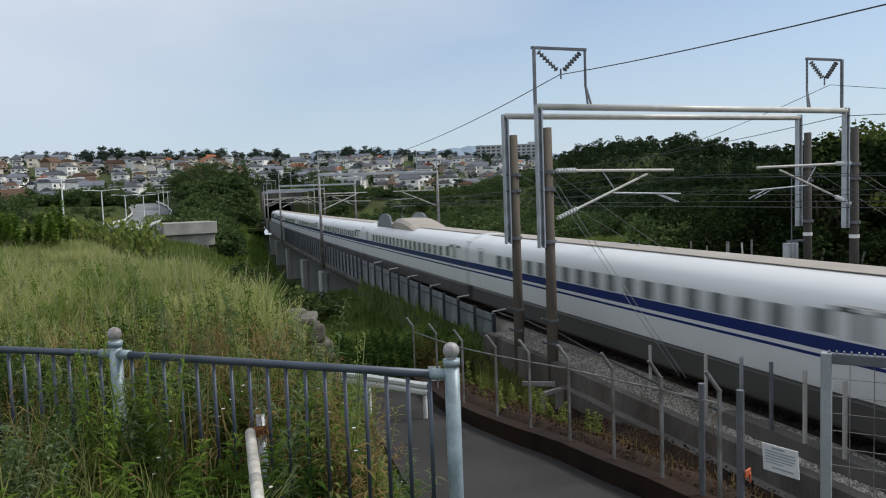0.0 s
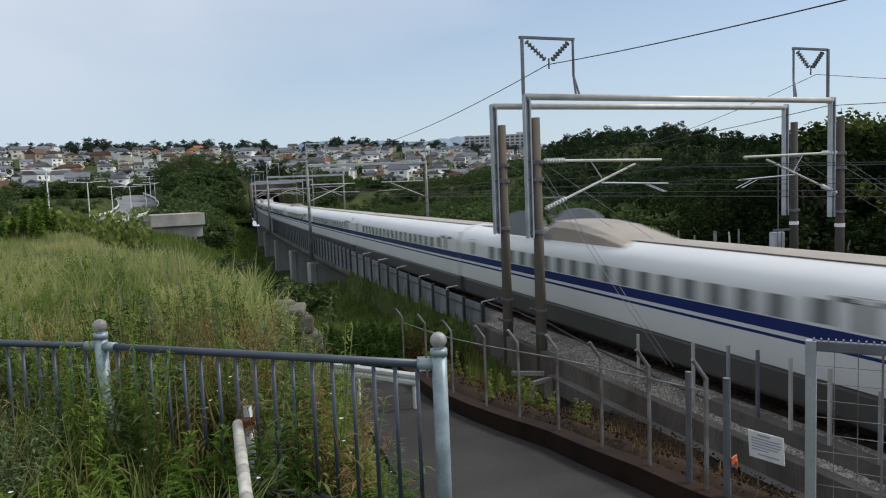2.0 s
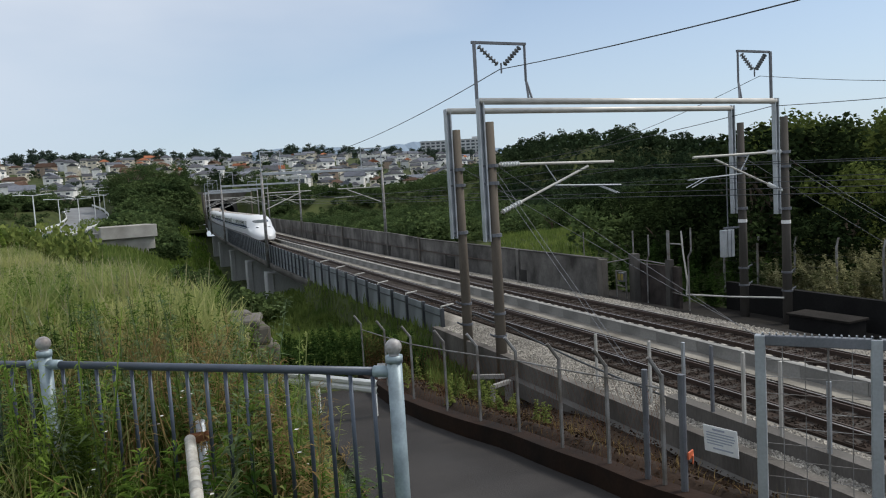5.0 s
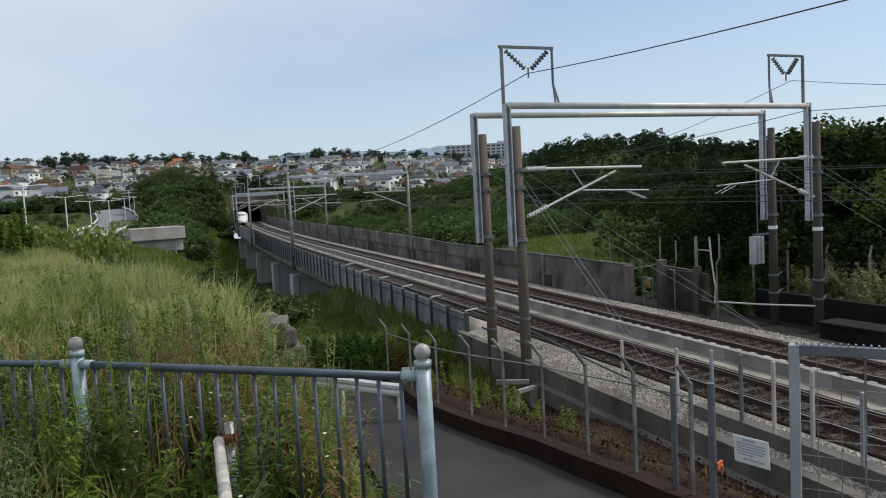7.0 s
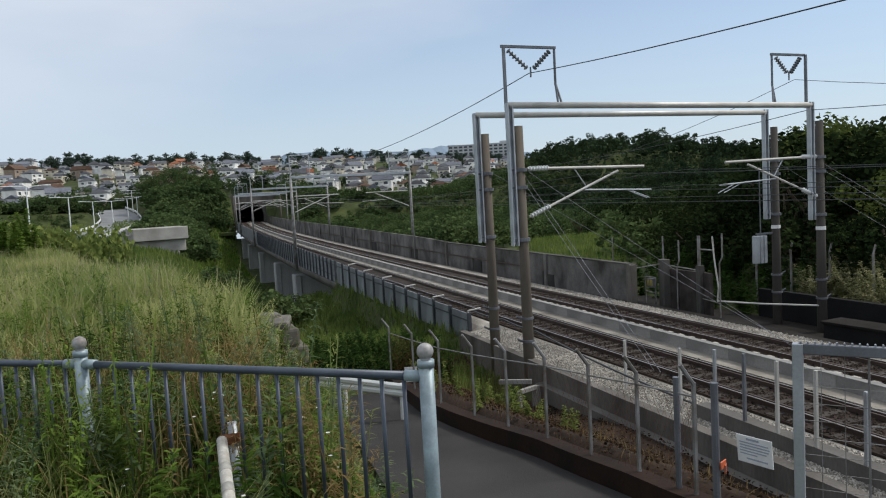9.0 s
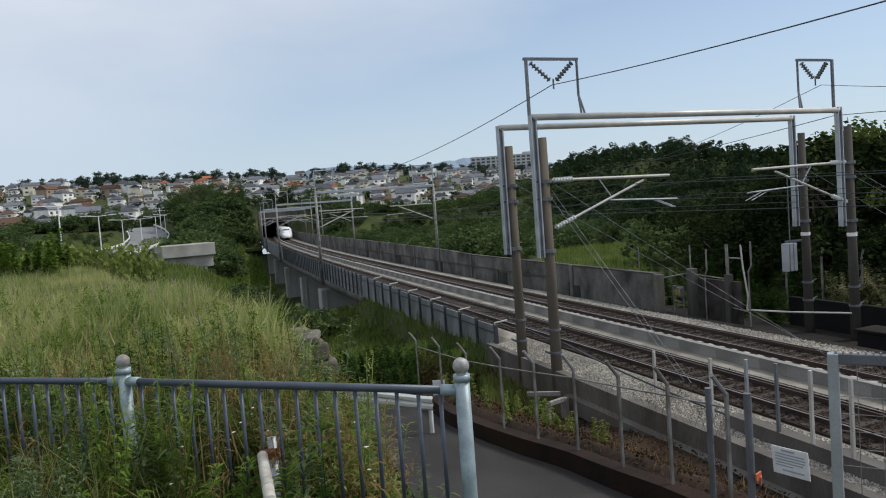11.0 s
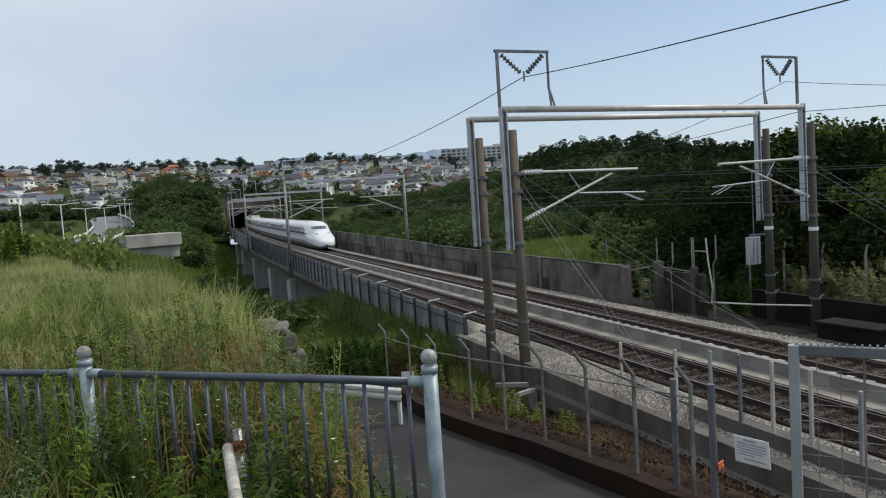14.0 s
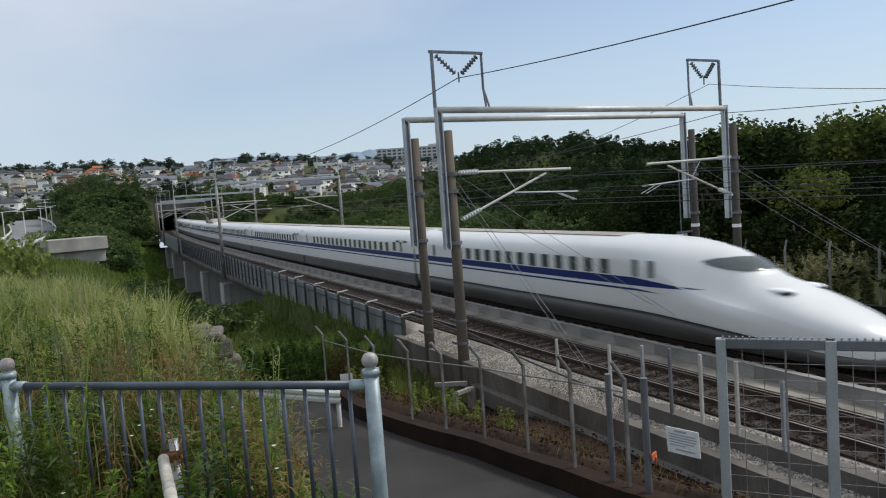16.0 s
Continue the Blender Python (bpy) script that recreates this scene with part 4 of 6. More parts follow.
# ---- handrail beside the camera ----
def handrail():
    h = tagged(new("handrail"), "blue-grey steel handrail with ball-topped posts in tall weeds", "railing")
    a, b, c = Vector((1.26, 3.75, 0)), Vector((-0.70, 5.42, 0)), Vector((-2.9, 7.05, 0))
    for p in (a, b, c):
        bm = B()
        tube(bm, (p.x, p.y, 3.3), (p.x, p.y, 4.70), 0.044, seg=20)
        tube(bm, (p.x, p.y, 4.68), (p.x, p.y, 4.72), 0.05, seg=20)
        q = part("post", bm, M["post_blue"], h, "pale blue painted post", True)
        bm = B()
        tube(bm, (p.x, p.y, 4.715), (p.x, p.y, 4.735), 0.03, seg=16)
        ball(bm, (p.x, p.y, 4.77), 0.049, 20)
        part("finial", bm, mat("weathered_ball", (0.34, 0.34, 0.34), 0.6, metal=0.3, var=0.35, scale=14, bump=0.1, c2=(0.2, 0.18, 0.17)), q, "weathered grey ball finial", True)
    for p, q in ((a, b), (b, c)):
        d = (q - p).normalized()
        bm = B()
        tube(bm, (*(p + d * 0.05).xy, 4.625), (*(q - d * 0.05).xy, 4.625), 0.026, seg=14)
        part("top_rail", bm, M["rail_blue"], h, "", True)
        bm = B()
        tube(bm, (*(p + d * 0.03).xy, 4.625), (*(p + d * 0.13).xy, 4.625), 0.034, seg=14)
        part("sleeve", bm, M["post_blue"], h, "", True)
        bm = B()
        tube(bm, (*(q - d * 0.03).xy, 4.625), (*(q - d * 0.13).xy, 4.625), 0.034, seg=14)
        part("sleeve", bm, M["post_blue"], h, "", True)
        bm = B()
        tube(bm, (*(p + d * 0.05).xy, 3.72), (*(q - d * 0.05).xy, 3.72), 0.02, seg=10)
        part("bottom_rail", bm, M["rail_blue"], h)
        n = int((q - p).length / 0.14)
        for i in range(1, n):
            w = p.lerp(q, i / n)
            bm = B()
            tube(bm, (w.x, w.y, 3.72), (w.x, w.y, 4.62), 0.0125, seg=10)
            part("baluster", bm, M["rail_blue"], h, "", True)


handrail()
# scaffold tubes in the weeds
sp = tagged(new("tube_barrier"), "weathered striped scaffold tube clamped to a grey stake", "barrier")
bm = B()
tube(bm, (0.24, 4.62, 3.3), (0.225, 4.66, 4.27), 0.03, seg=14)
part("stake", bm, M["galv"], sp, "", True)
bm = B()
tube(bm, (0.15, 4.56, 4.19), (0.06, 1.2, 3.95), 0.034, seg=14)
part("tube", bm, mat("old_white_paint", (0.62, 0.61, 0.56), 0.6, var=0.3, scale=9, bump=0.1, c2=(0.35, 0.32, 0.27)), sp, "off-white painted tube", True)
for u in (0.12, 0.2, 0.3, 0.42, 0.5):
    p = Vector((0.15, 4.56, 4.19)).lerp(Vector((0.06, 1.2, 3.95)), u)
    q = Vector((0.15, 4.56, 4.19)).lerp(Vector((0.06, 1.2, 3.95)), u + 0.03)
    bm = B()
    tube(bm, p, q, 0.0355, seg=14)
    part("tape", bm, mat("tape_grey", (0.32, 0.31, 0.28), 0.6, var=0.3) if u != 0.42 else mat("tape_yellow", (0.45, 0.33, 0.05), 0.6, var=0.3), sp, "", True)
bm = B()
tube(bm, (0.232, 4.64, 4.14), (0.23, 4.65, 4.2), 0.045, seg=12)
box(bm, (0.19, 4.6, 4.18), (0.1, 0.06, 0.06), bevel=0.01)
part("clamp", bm, M["rust"], sp, "rusty clamp")

# white crash barrier where the lane bends
gr = tagged(new("crash_barrier"), "white corrugated steel crash barrier beside the lane", "guardrail")
a, b = Vector((4.95, 16.3, 0)), Vector((2.6, 19.4, 0))
d = (b - a).normalized()
nrm = Vector((-d.y, d.x, 0))
prof = [(-0.17, 0.0), (-0.12, 0.05), (-0.05, 0.05), (0.0, 0.0), (0.05, 0.05), (0.12, 0.05), (0.17, 0.0)]
v = [tuple(p + nrm * (o + t) + Vector((0, 0, 0.98 + z))) for p in (a, b) for t in (0, 0.012) for z, o in prof]
k = len(prof)
f = [(i, i + 1, 2 * k + i + 1, 2 * k + i) for i in range(k - 1)] + [(k + i, k + i + 1, 3 * k + i + 1, 3 * k + i) for i in range(k - 1)] + [(0, k, 3 * k, 2 * k), (k - 1, 2 * k - 1, 4 * k - 1, 3 * k - 1)]
raw("beam", v, f, M["white_steel"], gr)
for u in (0.04, 0.5, 0.96):
    p = a.lerp(b, u) - nrm * 0.07
    bm = B()
    tube(bm, (p.x, p.y, float(path_z(p.y)) - 0.4), (p.x, p.y, 1.12), 0.055, seg=12)
    part("post", bm, M["white_steel"], gr)

# masonry at the end of the mound
ms = tagged(new("stone_wall"), "mossy rubble stone corner of the grassy mound", "stone wall")
for k in range(5):
    for i in range(3):
        for j in range(2):
            bm = B()
            w = 0.38 + 0.14 * ((i + k) % 2)
            box(bm, (1.02 + 0.46 * i + 0.04 * (4 - k) + 0.07 * (k % 2), 14.1 + 0.56 * j, 1.46 + 0.40 * k + rng.uniform(-0.03, 0.03)), (w, 0.54 + rng.uniform(-0.08, 0.06), 0.36), rng.uniform(-9, 9), 0.06)
            part("stone", bm, M["masonry"], ms)
for x, y, z, w, d, a in ((1.2, 14.2, 3.33, 0.75, 0.9, 8), (1.75, 14.35, 3.30, 0.6, 1.0, -12), (1.5, 14.75, 3.36, 0.8, 0.5, 4)):
    bm = B()
    box(bm, (x, y, z), (w, d, 0.16), a, 0.05)
    part("cap_stone", bm, M["concrete_mid"], ms, "dark weathered cap stone")
# small broken concrete frame at the foot of the poles
cf = tagged(new("concrete_frame"), "broken white concrete cover beside the gantry pole", "concrete block")
for c, s, r in (((10.35, 20.4, -0.78), (0.7, 0.14, 0.14), 20), ((10.0, 20.3, -1.1), (0.13, 0.13, 0.7), 20), ((10.75, 20.6, -1.15), (0.22, 0.2, 0.8), 20), ((10.3, 21.2, -0.7), (1.1, 0.1, 0.16), -30)):
    bm = B()
    box(bm, c, s, r, 0.02)
    part("piece", bm, M["concrete_light"], cf)


# ---- the trains ----
def body_section(w, zb, zs, zt, wc, k, n=9):
    """Half of a cross-section from the sill up to the crown; k mixes in the waist under the cab."""
    pts = [(w * 0.985, zb), (w, zb + 0.12 * (zs - zb)), (w, zb + 0.55 * (zs - zb)), (w, zs)]
    p0, p3 = (w, zs), (0.0, zt)
    h = zt - zs
    p1 = ((1 - k) * w + k * (wc * 1.02), zs + ((1 - k) * 0.62 + k * 0.04) * h)
    p2 = ((1 - k) * 0.72 * w + k * wc * 0.98, zt - k * 0.02 * h)
    for i in range(1, n + 1):
        t = i / n
        b = ((1 - t) ** 3, 3 * t * (1 - t) ** 2, 3 * t * t * (1 - t), t ** 3)
        pts.append(tuple(b[0] * p0[c] + b[1] * p1[c] + b[2] * p2[c] + b[3] * p3[c] for c in (0, 1)))
    return pts


NOSE_S = (0.0, 0.06, 0.2, 0.5, 1.3, 2.2, 3.0, 3.9, 4.3, 4.6, 5.5, 6.4, 7.4, 8.6, 9.4)
NOSE = dict(zt=(0.85, 1.05, 1.2, 1.36, 1.65, 1.95, 2.22, 2.5, 2.76, 2.96, 3.28, 3.45, 3.56, 3.61, 3.62), w=(0.10, 0.45, 0.66, 0.9, 1.2, 1.4, 1.5, 1.58, 1.60, 1.62, 1.66, 1.68, 1.68, 1.68, 1.68),
            zs=(0.75, 0.78, 0.82, 0.9, 1.1, 1.32, 1.48, 1.6, 1.65, 1.68, 1.85, 2.15, 2.5, 2.72, 2.75), zb=(0.68, 0.60, 0.57, 0.57, 0.62, 0.70, 0.78, 0.86, 0.89, 0.91, 0.97, 1.03, 1.08, 1.1, 1.1),
            wc=(0.1, 0.3, 0.45, 0.62, 0.82, 0.88, 0.88, 0.90, 0.93, 0.96, 1.06, 1.18, 1.3, 1.35, 1.35), k=(0, 0, 0, 0.05, 0.08, 0.15, 0.3, 0.55, 0.65, 0.7, 0.7, 0.5, 0.2, 0.03, 0.0))


def nose_at(s, key):
    return float(np.interp(s, NOSE_S, NOSE[key]))


def loft(sections):
    """Corners and faces of a skin through mirrored half-sections (y, points)."""
    v, f = [], []
    k = len(sections[0][1])
    for y, pts in sections:
        v += [(x, y, z) for x, z in pts] + [(-x, y, z) for x, z in reversed(pts[:-1])]
    m = 2 * k - 1
    for i in range(len(sections) - 1):
        for j in range(m - 1):
            a = i * m + j
            f.append((a, a + 1, a + m + 1, a + m))
    f.append(tuple(range(m)))
    f.append(tuple(range((len(sections) - 1) * m + m - 1, (len(sections) - 1) * m - 1, -1)))
    return v, f, m


def bogies(car, half):
    for y in (-half + 3.75, half - 3.75) if half < 13 else (-half + 6.1, half - 3.75):
        bm = B()
        for x in (-1.0, 1.0):
            box(bm, (x, y, 0.5), (0.2, 3.4, 0.25), bevel=0.04)
        box(bm, (0, y, 0.55), (2.0, 0.5, 0.25), bevel=0.04)
        frame_part = part("bogie", bm, M["under"], car, "dark steel bogie")
        for yy in (-1.25, 1.25):
            bm = B()
            for x in (-0.75, 0.75):
                tube(bm, (x - 0.07, y + yy, 0.43), (x + 0.07, y + yy, 0.43), 0.43, seg=18)
            tube(bm, (-0.8, y + yy, 0.43), (0.8, y + yy, 0.43), 0.08, seg=8)
            part("wheelset", bm, M["rail"], frame_part, "steel wheels on an axle")


def side_details(car, win_ys, door_ys, y0, y1, pane, doorpane, small_ys=()):
    """Stripes, windows and doors on both flanks."""
    for sg in (-1, 1):
        for z0, z1, lab in ((1.98, 2.27, "dark blue stripe"), (1.80, 1.875, "thin dark blue stripe")):
            bm = B()
            box(bm, (sg * 1.681, (y0 + y1) / 2, (z0 + z1) / 2), (0.008, y1 - y0, z1 - z0))
            part("stripe", bm, M["stripe"], car, lab)
        for y in win_ys:
            share("window", pane, pose(sg * 1.675, y, 2.57), car)
        for y in small_ys:
            share("window", pane, pose(sg * 1.675, y, 2.62), car)
        for y in door_ys:
            bm = B()
            for dy in (-0.36, 0.36):
                box(bm, (sg * 1.678, y + dy, 2.1), (0.012, 0.02, 1.9))
            box(bm, (sg * 1.678, y, 3.04), (0.012, 0.74, 0.02))
            part("door", bm, M["roof"], car, "plug door outline")
            share("window", doorpane, pose(sg * 1.675, y, 2.62), car)


def window_pane(name, w, h):
    bm = B()
    box(bm, (0, 0, 0), (0.03, w, h), bevel=0.012)
    ob = part(name, bm, M["tglass"])
    me = ob.data
    bpy.data.objects.remove(ob)

    class Holder:
        data = me
    return Holder


PANE, DOORPANE = window_pane("window", 0.50, 0.55), window_pane("door_window", 0.26, 0.60)


def middle_car(cover):
    car = empty("train_car", pose(0, 0, 0), "white high-speed train car with blue stripes" + ({"pantograph": " and a roof pantograph shield", "cable": " and a low roof fairing", "": ""}[cover]), "train car", "train cars")
    h = 12.475
    v, f, m = loft([(y, body_section(1.68, 1.1, 2.75, 3.62, 1.35, 0.0)) for y in (-h, -h + 0.1, 0, h - 0.1, h)])
    raw("body", v, f, M["body"], car, "glossy white body shell", True)
    bm = B()
    box(bm, (0, 0, 0.68), (3.16, 2 * h - 0.4, 0.82), bevel=0.12)
    part("skirt", bm, M["skirt"], car, "grey underfloor skirt with shade in its colour")
    bm = B()
    box(bm, (0, 0, 3.618), (1.3, 2 * h - 1.2, 0.02), bevel=0.008)
    part("roof_deck", bm, M["roof"], car, "dusty beige roof deck")
    bm = B()
    box(bm, (0, h + 0.02, 2.2), (3.26, 0.08, 2.3), bevel=0.03)
    part("gangway", bm, M["body"], car, "white gangway fairing")
    side_details(car, [-8.3 + 1.04 * i for i in range(17)], (-10.6, 10.6), -h, h, PANE, DOORPANE, (-9.55,))
    bogies(car, 12.5)
    for y in (-h + 1.2, -h + 2.3):
        bm = B()
        box(bm, (-1.684, y, 2.95), (0.008, 0.55, 0.11))
        part("destination_display", bm, M["tglass"], car, "small dark destination display")
    if cover == "pantograph":
        for sg in (-1, 1):
            bm = B()
            prof = [(8.3, 3.45), (7.8, 3.95), (7.1, 4.32), (6.2, 4.48), (5.3, 4.48), (4.5, 4.38), (4.1, 4.2), (3.6, 3.45)]
            vs = [bm.verts.new((sg * (1.28 + o), y, z)) for o in (0, 0.09) for y, z in prof]
            n = len(prof)
            bm.faces.new(vs[:n])
            bm.faces.new(vs[n:][::-1])
            for i in range(n):
                j = (i + 1) % n
                bm.faces.new((vs[i], vs[n + i], vs[n + j], vs[j]))
            part("pantograph_shield", bm, M["shield"], car, "blue-grey pantograph side shield")
        v, f, m = loft([(y, [(1.25, 3.4), (1.22, 3.4 + 0.7 * (z - 3.4)), (1.0, z), (0.5, z + 0.03), (0.0, z + 0.04)]) for y, z in ((-1.4, 3.5), (-0.4, 3.75), (1.0, 4.0), (2.4, 4.12), (3.5, 4.12), (4.2, 3.8))])
        raw("roof_fairing", v, f, M["roof"], car, "cream pantograph base fairing")
        bm = B()
        tube(bm, (0, 5.0, 3.6), (0, 5.9, 4.3), 0.05, seg=8)
        tube(bm, (0, 5.9, 4.3), (0, 5.1, 4.98), 0.04, seg=8)
        tube(bm, (-0.9, 5.1, 5.0), (0.9, 5.1, 5.0), 0.03, seg=8)
        part("pantograph", bm, M["galv_dark"], car, "dark single-arm pantograph")
    elif cover:
        v, f, m = loft([(y, [(0.85, 3.4), (0.8, 3.4 + 0.7 * (z - 3.4)), (0.6, z), (0.3, z + 0.02), (0.0, z + 0.03)]) for y, z in ((9.4, 3.5), (10.0, 3.72), (10.8, 3.88), (11.6, 3.90), (12.2, 3.78), (12.45, 3.55))])
        raw("roof_fairing", v, f, mat("fairing_brown", (0.17, 0.135, 0.105), 0.6, var=0.2), car, "low brown cable fairing on the roof")
    return car


def nose_car():
    """The end car; its nose points along -y, 27.35 m long."""
    car = empty("train_car", pose(0, 0, 0), "white duck-billed end car of a high-speed train", "train car", "train cars")
    y0 = -13.675
    ss = [0, 0.02, 0.06, 0.12, 0.2, 0.35, 0.5, 0.8, 1.3, 1.7, 2.2, 2.6] + sorted([3.0 + 0.1 * i for i in range(66)]) + [27.1, 27.2]
    sec = [(y0 + s, body_section(*[nose_at(s, k) for k in ("w", "zb", "zs", "zt", "wc", "k")], n=16)) for s in ss]
    v, f, m = loft(sec)
    raw("body", v, f, M["body"], car, "glossy white streamlined nose body", True)

    def skin(s, t):
        w, zs, zt, wc, k = [nose_at(s, q) for q in ("w", "zs", "zt", "wc", "k")]
        h = zt - zs
        p = ((w, zs), ((1 - k) * w + k * wc * 1.02, zs + ((1 - k) * 0.62 + k * 0.04) * h), ((1 - k) * 0.72 * w + k * wc * 0.98, zt - k * 0.02 * h), (0.0, zt))
        b = ((1 - t) ** 3, 3 * t * (1 - t) ** 2, 3 * t * t * (1 - t), t ** 3)
        return sum(b[i] * p[i][0] for i in range(4)), sum(b[i] * p[i][1] for i in range(4))

    low_s, low_t = (4.10, 4.17, 4.33, 4.55, 4.85, 5.25, 5.60, 5.78), (0.97, 0.84, 0.73, 0.65, 0.60, 0.56, 0.545, 0.56)
    top_s, top_t = (4.10, 4.72, 4.87, 5.12, 5.42, 5.78), (1.0, 1.0, 0.90, 0.78, 0.69, 0.58)
    for sg in (-1, 1):
        gv, gf, rows_n, cols = [], [], 28, 10
        for i in range(rows_n + 1):
            gs = 4.10 + (5.78 - 4.10) * i / rows_n
            a, b = float(np.interp(gs, low_s, low_t)), float(np.interp(gs, top_s, top_t))
            for j in range(cols + 1):
                x, z = skin(gs, a + (b - a) * j / cols)
                gv.append((sg * (x + 0.008 if j < cols or b < 1 else 0.0), y0 + gs - 0.012, z + 0.022))
        for i in range(rows_n):
            for j in range(cols):
                a = i * (cols + 1) + j
                gf.append((a, a + 1, a + cols + 2, a + cols + 1))
        raw("windscreen", gv, gf, M["tglass"], car, "dark wraparound windscreen", True)
    # grey skirt under the sill line, its shade put into the colour
    lower = []
    for s in ss:
        w, zb = nose_at(s, "w"), nose_at(s, "zb")
        lower.append((y0 + s, [(w * 0.80, 0.24 if s > 0.3 else zb - 0.1), (w * 0.93, 0.24 + 0.35 * (zb - 0.24)), (w * 0.975, zb - 0.015), (0.0, zb - 0.012)]))
    v, f, m = loft(lower)
    raw("skirt", v, f, M["skirt"], car, "grey underfloor skirt with shade in its colour", True)
    for sg in (-1, 1):
        bm = B()
        for i in range(24):
            a, b = 2.0 + i * 1.02, 3.02 + i * 1.02
            pa, pb = [(sg * nose_at(s, "w"), y0 + s, nose_at(s, "zb")) for s in (a, b)]
            tube(bm, pa, pb, 0.018, seg=5)
        part("sill_line", bm, M["black"], car, "dark groove along the sill")
    # stripes taper to points on the nose
    for sg in (-1, 1):
        for z0, z1, s0, s1 in ((1.98, 2.27, 5.3, 8.3), (1.80, 1.875, 7.0, 8.2)):
            vs, fs = [], []
            for s in np.linspace(s0, s1, 12).tolist() + [27.2]:
                u = min(1, (s - s0) / (s1 - s0))
                zm = z0 + (z1 - z0) * 0.5 * (1 - u) - (1 - u) * 0.06
                w = nose_at(s, "w")
                for z in (zm + (z0 - zm) * u, zm + (z1 - zm) * u):
                    zs = nose_at(s, "zs")
                    x = w
                    if z > zs:
                        pts = body_section(*[nose_at(s, k) for k in ("w", "zb", "zs", "zt", "wc", "k")], n=30)
                        x = float(np.interp(z, [p[1] for p in pts], [p[0] for p in pts]))
                    vs.append((sg * (x + 0.006), y0 + s, z))
            fs = [(2 * i, 2 * i + 1, 2 * i + 3, 2 * i + 2) for i in range(12)]
            raw("stripe", vs, fs, M["stripe"], car, "dark blue stripe")
        for i in range(13):
            share("window", PANE, pose(sg * 1.675, y0 + 9.95 + 0.97 * i, 2.58), car)
        for s in (7.5, 8.3, 24.6):
            share("window", DOORPANE, pose(sg * 1.675, y0 + s, 2.60), car)
        bm = B()
        bmesh.ops.create_uvsphere(bm, u_segments=14, v_segments=8, radius=1.0, matrix=Matrix.Translation((sg * 0.72, y0 + 3.15, 2.13)) @ Matrix.Rotation(radians(sg * -8), 4, "Z") @ Matrix.Diagonal((0.2, 0.42, 0.1, 1)))
        part("headlight", bm, M["lampglow"], car, "clear headlamp lens", True)
        bm = B()
        bmesh.ops.create_uvsphere(bm, u_segments=14, v_segments=8, radius=1.0, matrix=Matrix.Translation((sg * 0.70, y0 + 2.95, 2.07)) @ Matrix.Diagonal((0.22, 0.26, 0.085, 1)))
        part("lamp_bezel", bm, M["black"], car, "dark headlamp recess", True)
    bm = B()
    box(bm, (0, 4.6, 3.618), (1.2, 16, 0.02), bevel=0.008)
    part("roof_deck", bm, M["roof"], car, "dusty beige roof deck")
    bogies(car, 13.675)
    return car


mid_car, cover_car, cable_car, end_car = middle_car(""), middle_car("pantograph"), middle_car("cable"), nose_car()


def make_train(covers, cables):
    cars = [copy_thing(end_car, pose(0, 0, 0))]
    for k in range(1, 15):
        cars.append(copy_thing(cover_car if k in covers else cable_car if k in cables else mid_car, pose(0, 0, 0)))
    cars.append(copy_thing(end_car, pose(0, 0, 0)))
    return cars


train_away, train_near = make_train((4, 10), (2, 7)), make_train((4, 11), ())
for o in (mid_car, cover_car, cable_car, end_car):
    for c in list(o.children_recursive):
        bpy.data.objects.remove(c)
    bpy.data.objects.remove(o)


def car_offset(k):
    return 13.675 if k == 0 else (27.35 + 25.0 * (k - 0.5) if k < 15 else 27.35 + 350 + 13.675)


def motions():
    """The first train runs away into the tunnel and eases there, the second bursts out of it and runs on evenly."""
    times = [0.5 * i for i in range(21)] + [10.4, 10.6, 10.7, 10.8, 10.9] + [11 + 0.5 * i for i in range(11)]
    away = lambda t: 18.5 + 62.3 * (min(t, 7.0) - 3.8) + float(np.interp(t - 7.0, [0, 0.5, 1.0, 1.2, 2.0, 9.0], [0, 17, 27, 42, 90, 460]))
    coming = lambda t: 50.5 - 39.3 * (t - 15.0) + (110.0 if t < 10.75 else 0.0)
    for cars, off, tip in ((train_away, NEAR, away), (train_near, FAR, coming)):
        for k, car in enumerate(cars):
            rows = []
            for t in times:
                m = line_pose(tip(t) + car_offset(k), off)
                rows.append((t, m @ pose(0, 0, 0, 0, 0, 180) if k == 15 else m))
            walk(car, rows)


# ---- plants ----
def leaf_quads(centres, size, rg, flat=0.5, aspect=0.6):
    """One bent leaf of two triangles at each centre, turned at random."""
    n = len(centres)
    d = rg.normal(size=(n, 3))
    d[:, 2] *= flat
    d /= np.linalg.norm(d, axis=1)[:, None]
    e = np.cross(d, rg.normal(size=(n, 3)))
    e /= np.linalg.norm(e, axis=1)[:, None]
    s = np.asarray(size).reshape(-1, 1) * (0.6 + 0.8 * rg.random((n, 1)))
    a, b = d * s / 2, e * s * aspect / 2
    v = np.stack([centres - a, centres + b, centres + a, centres - b], 1).reshape(-1, 3)
    f = np.arange(4 * n).reshape(n, 4)
    return v, f


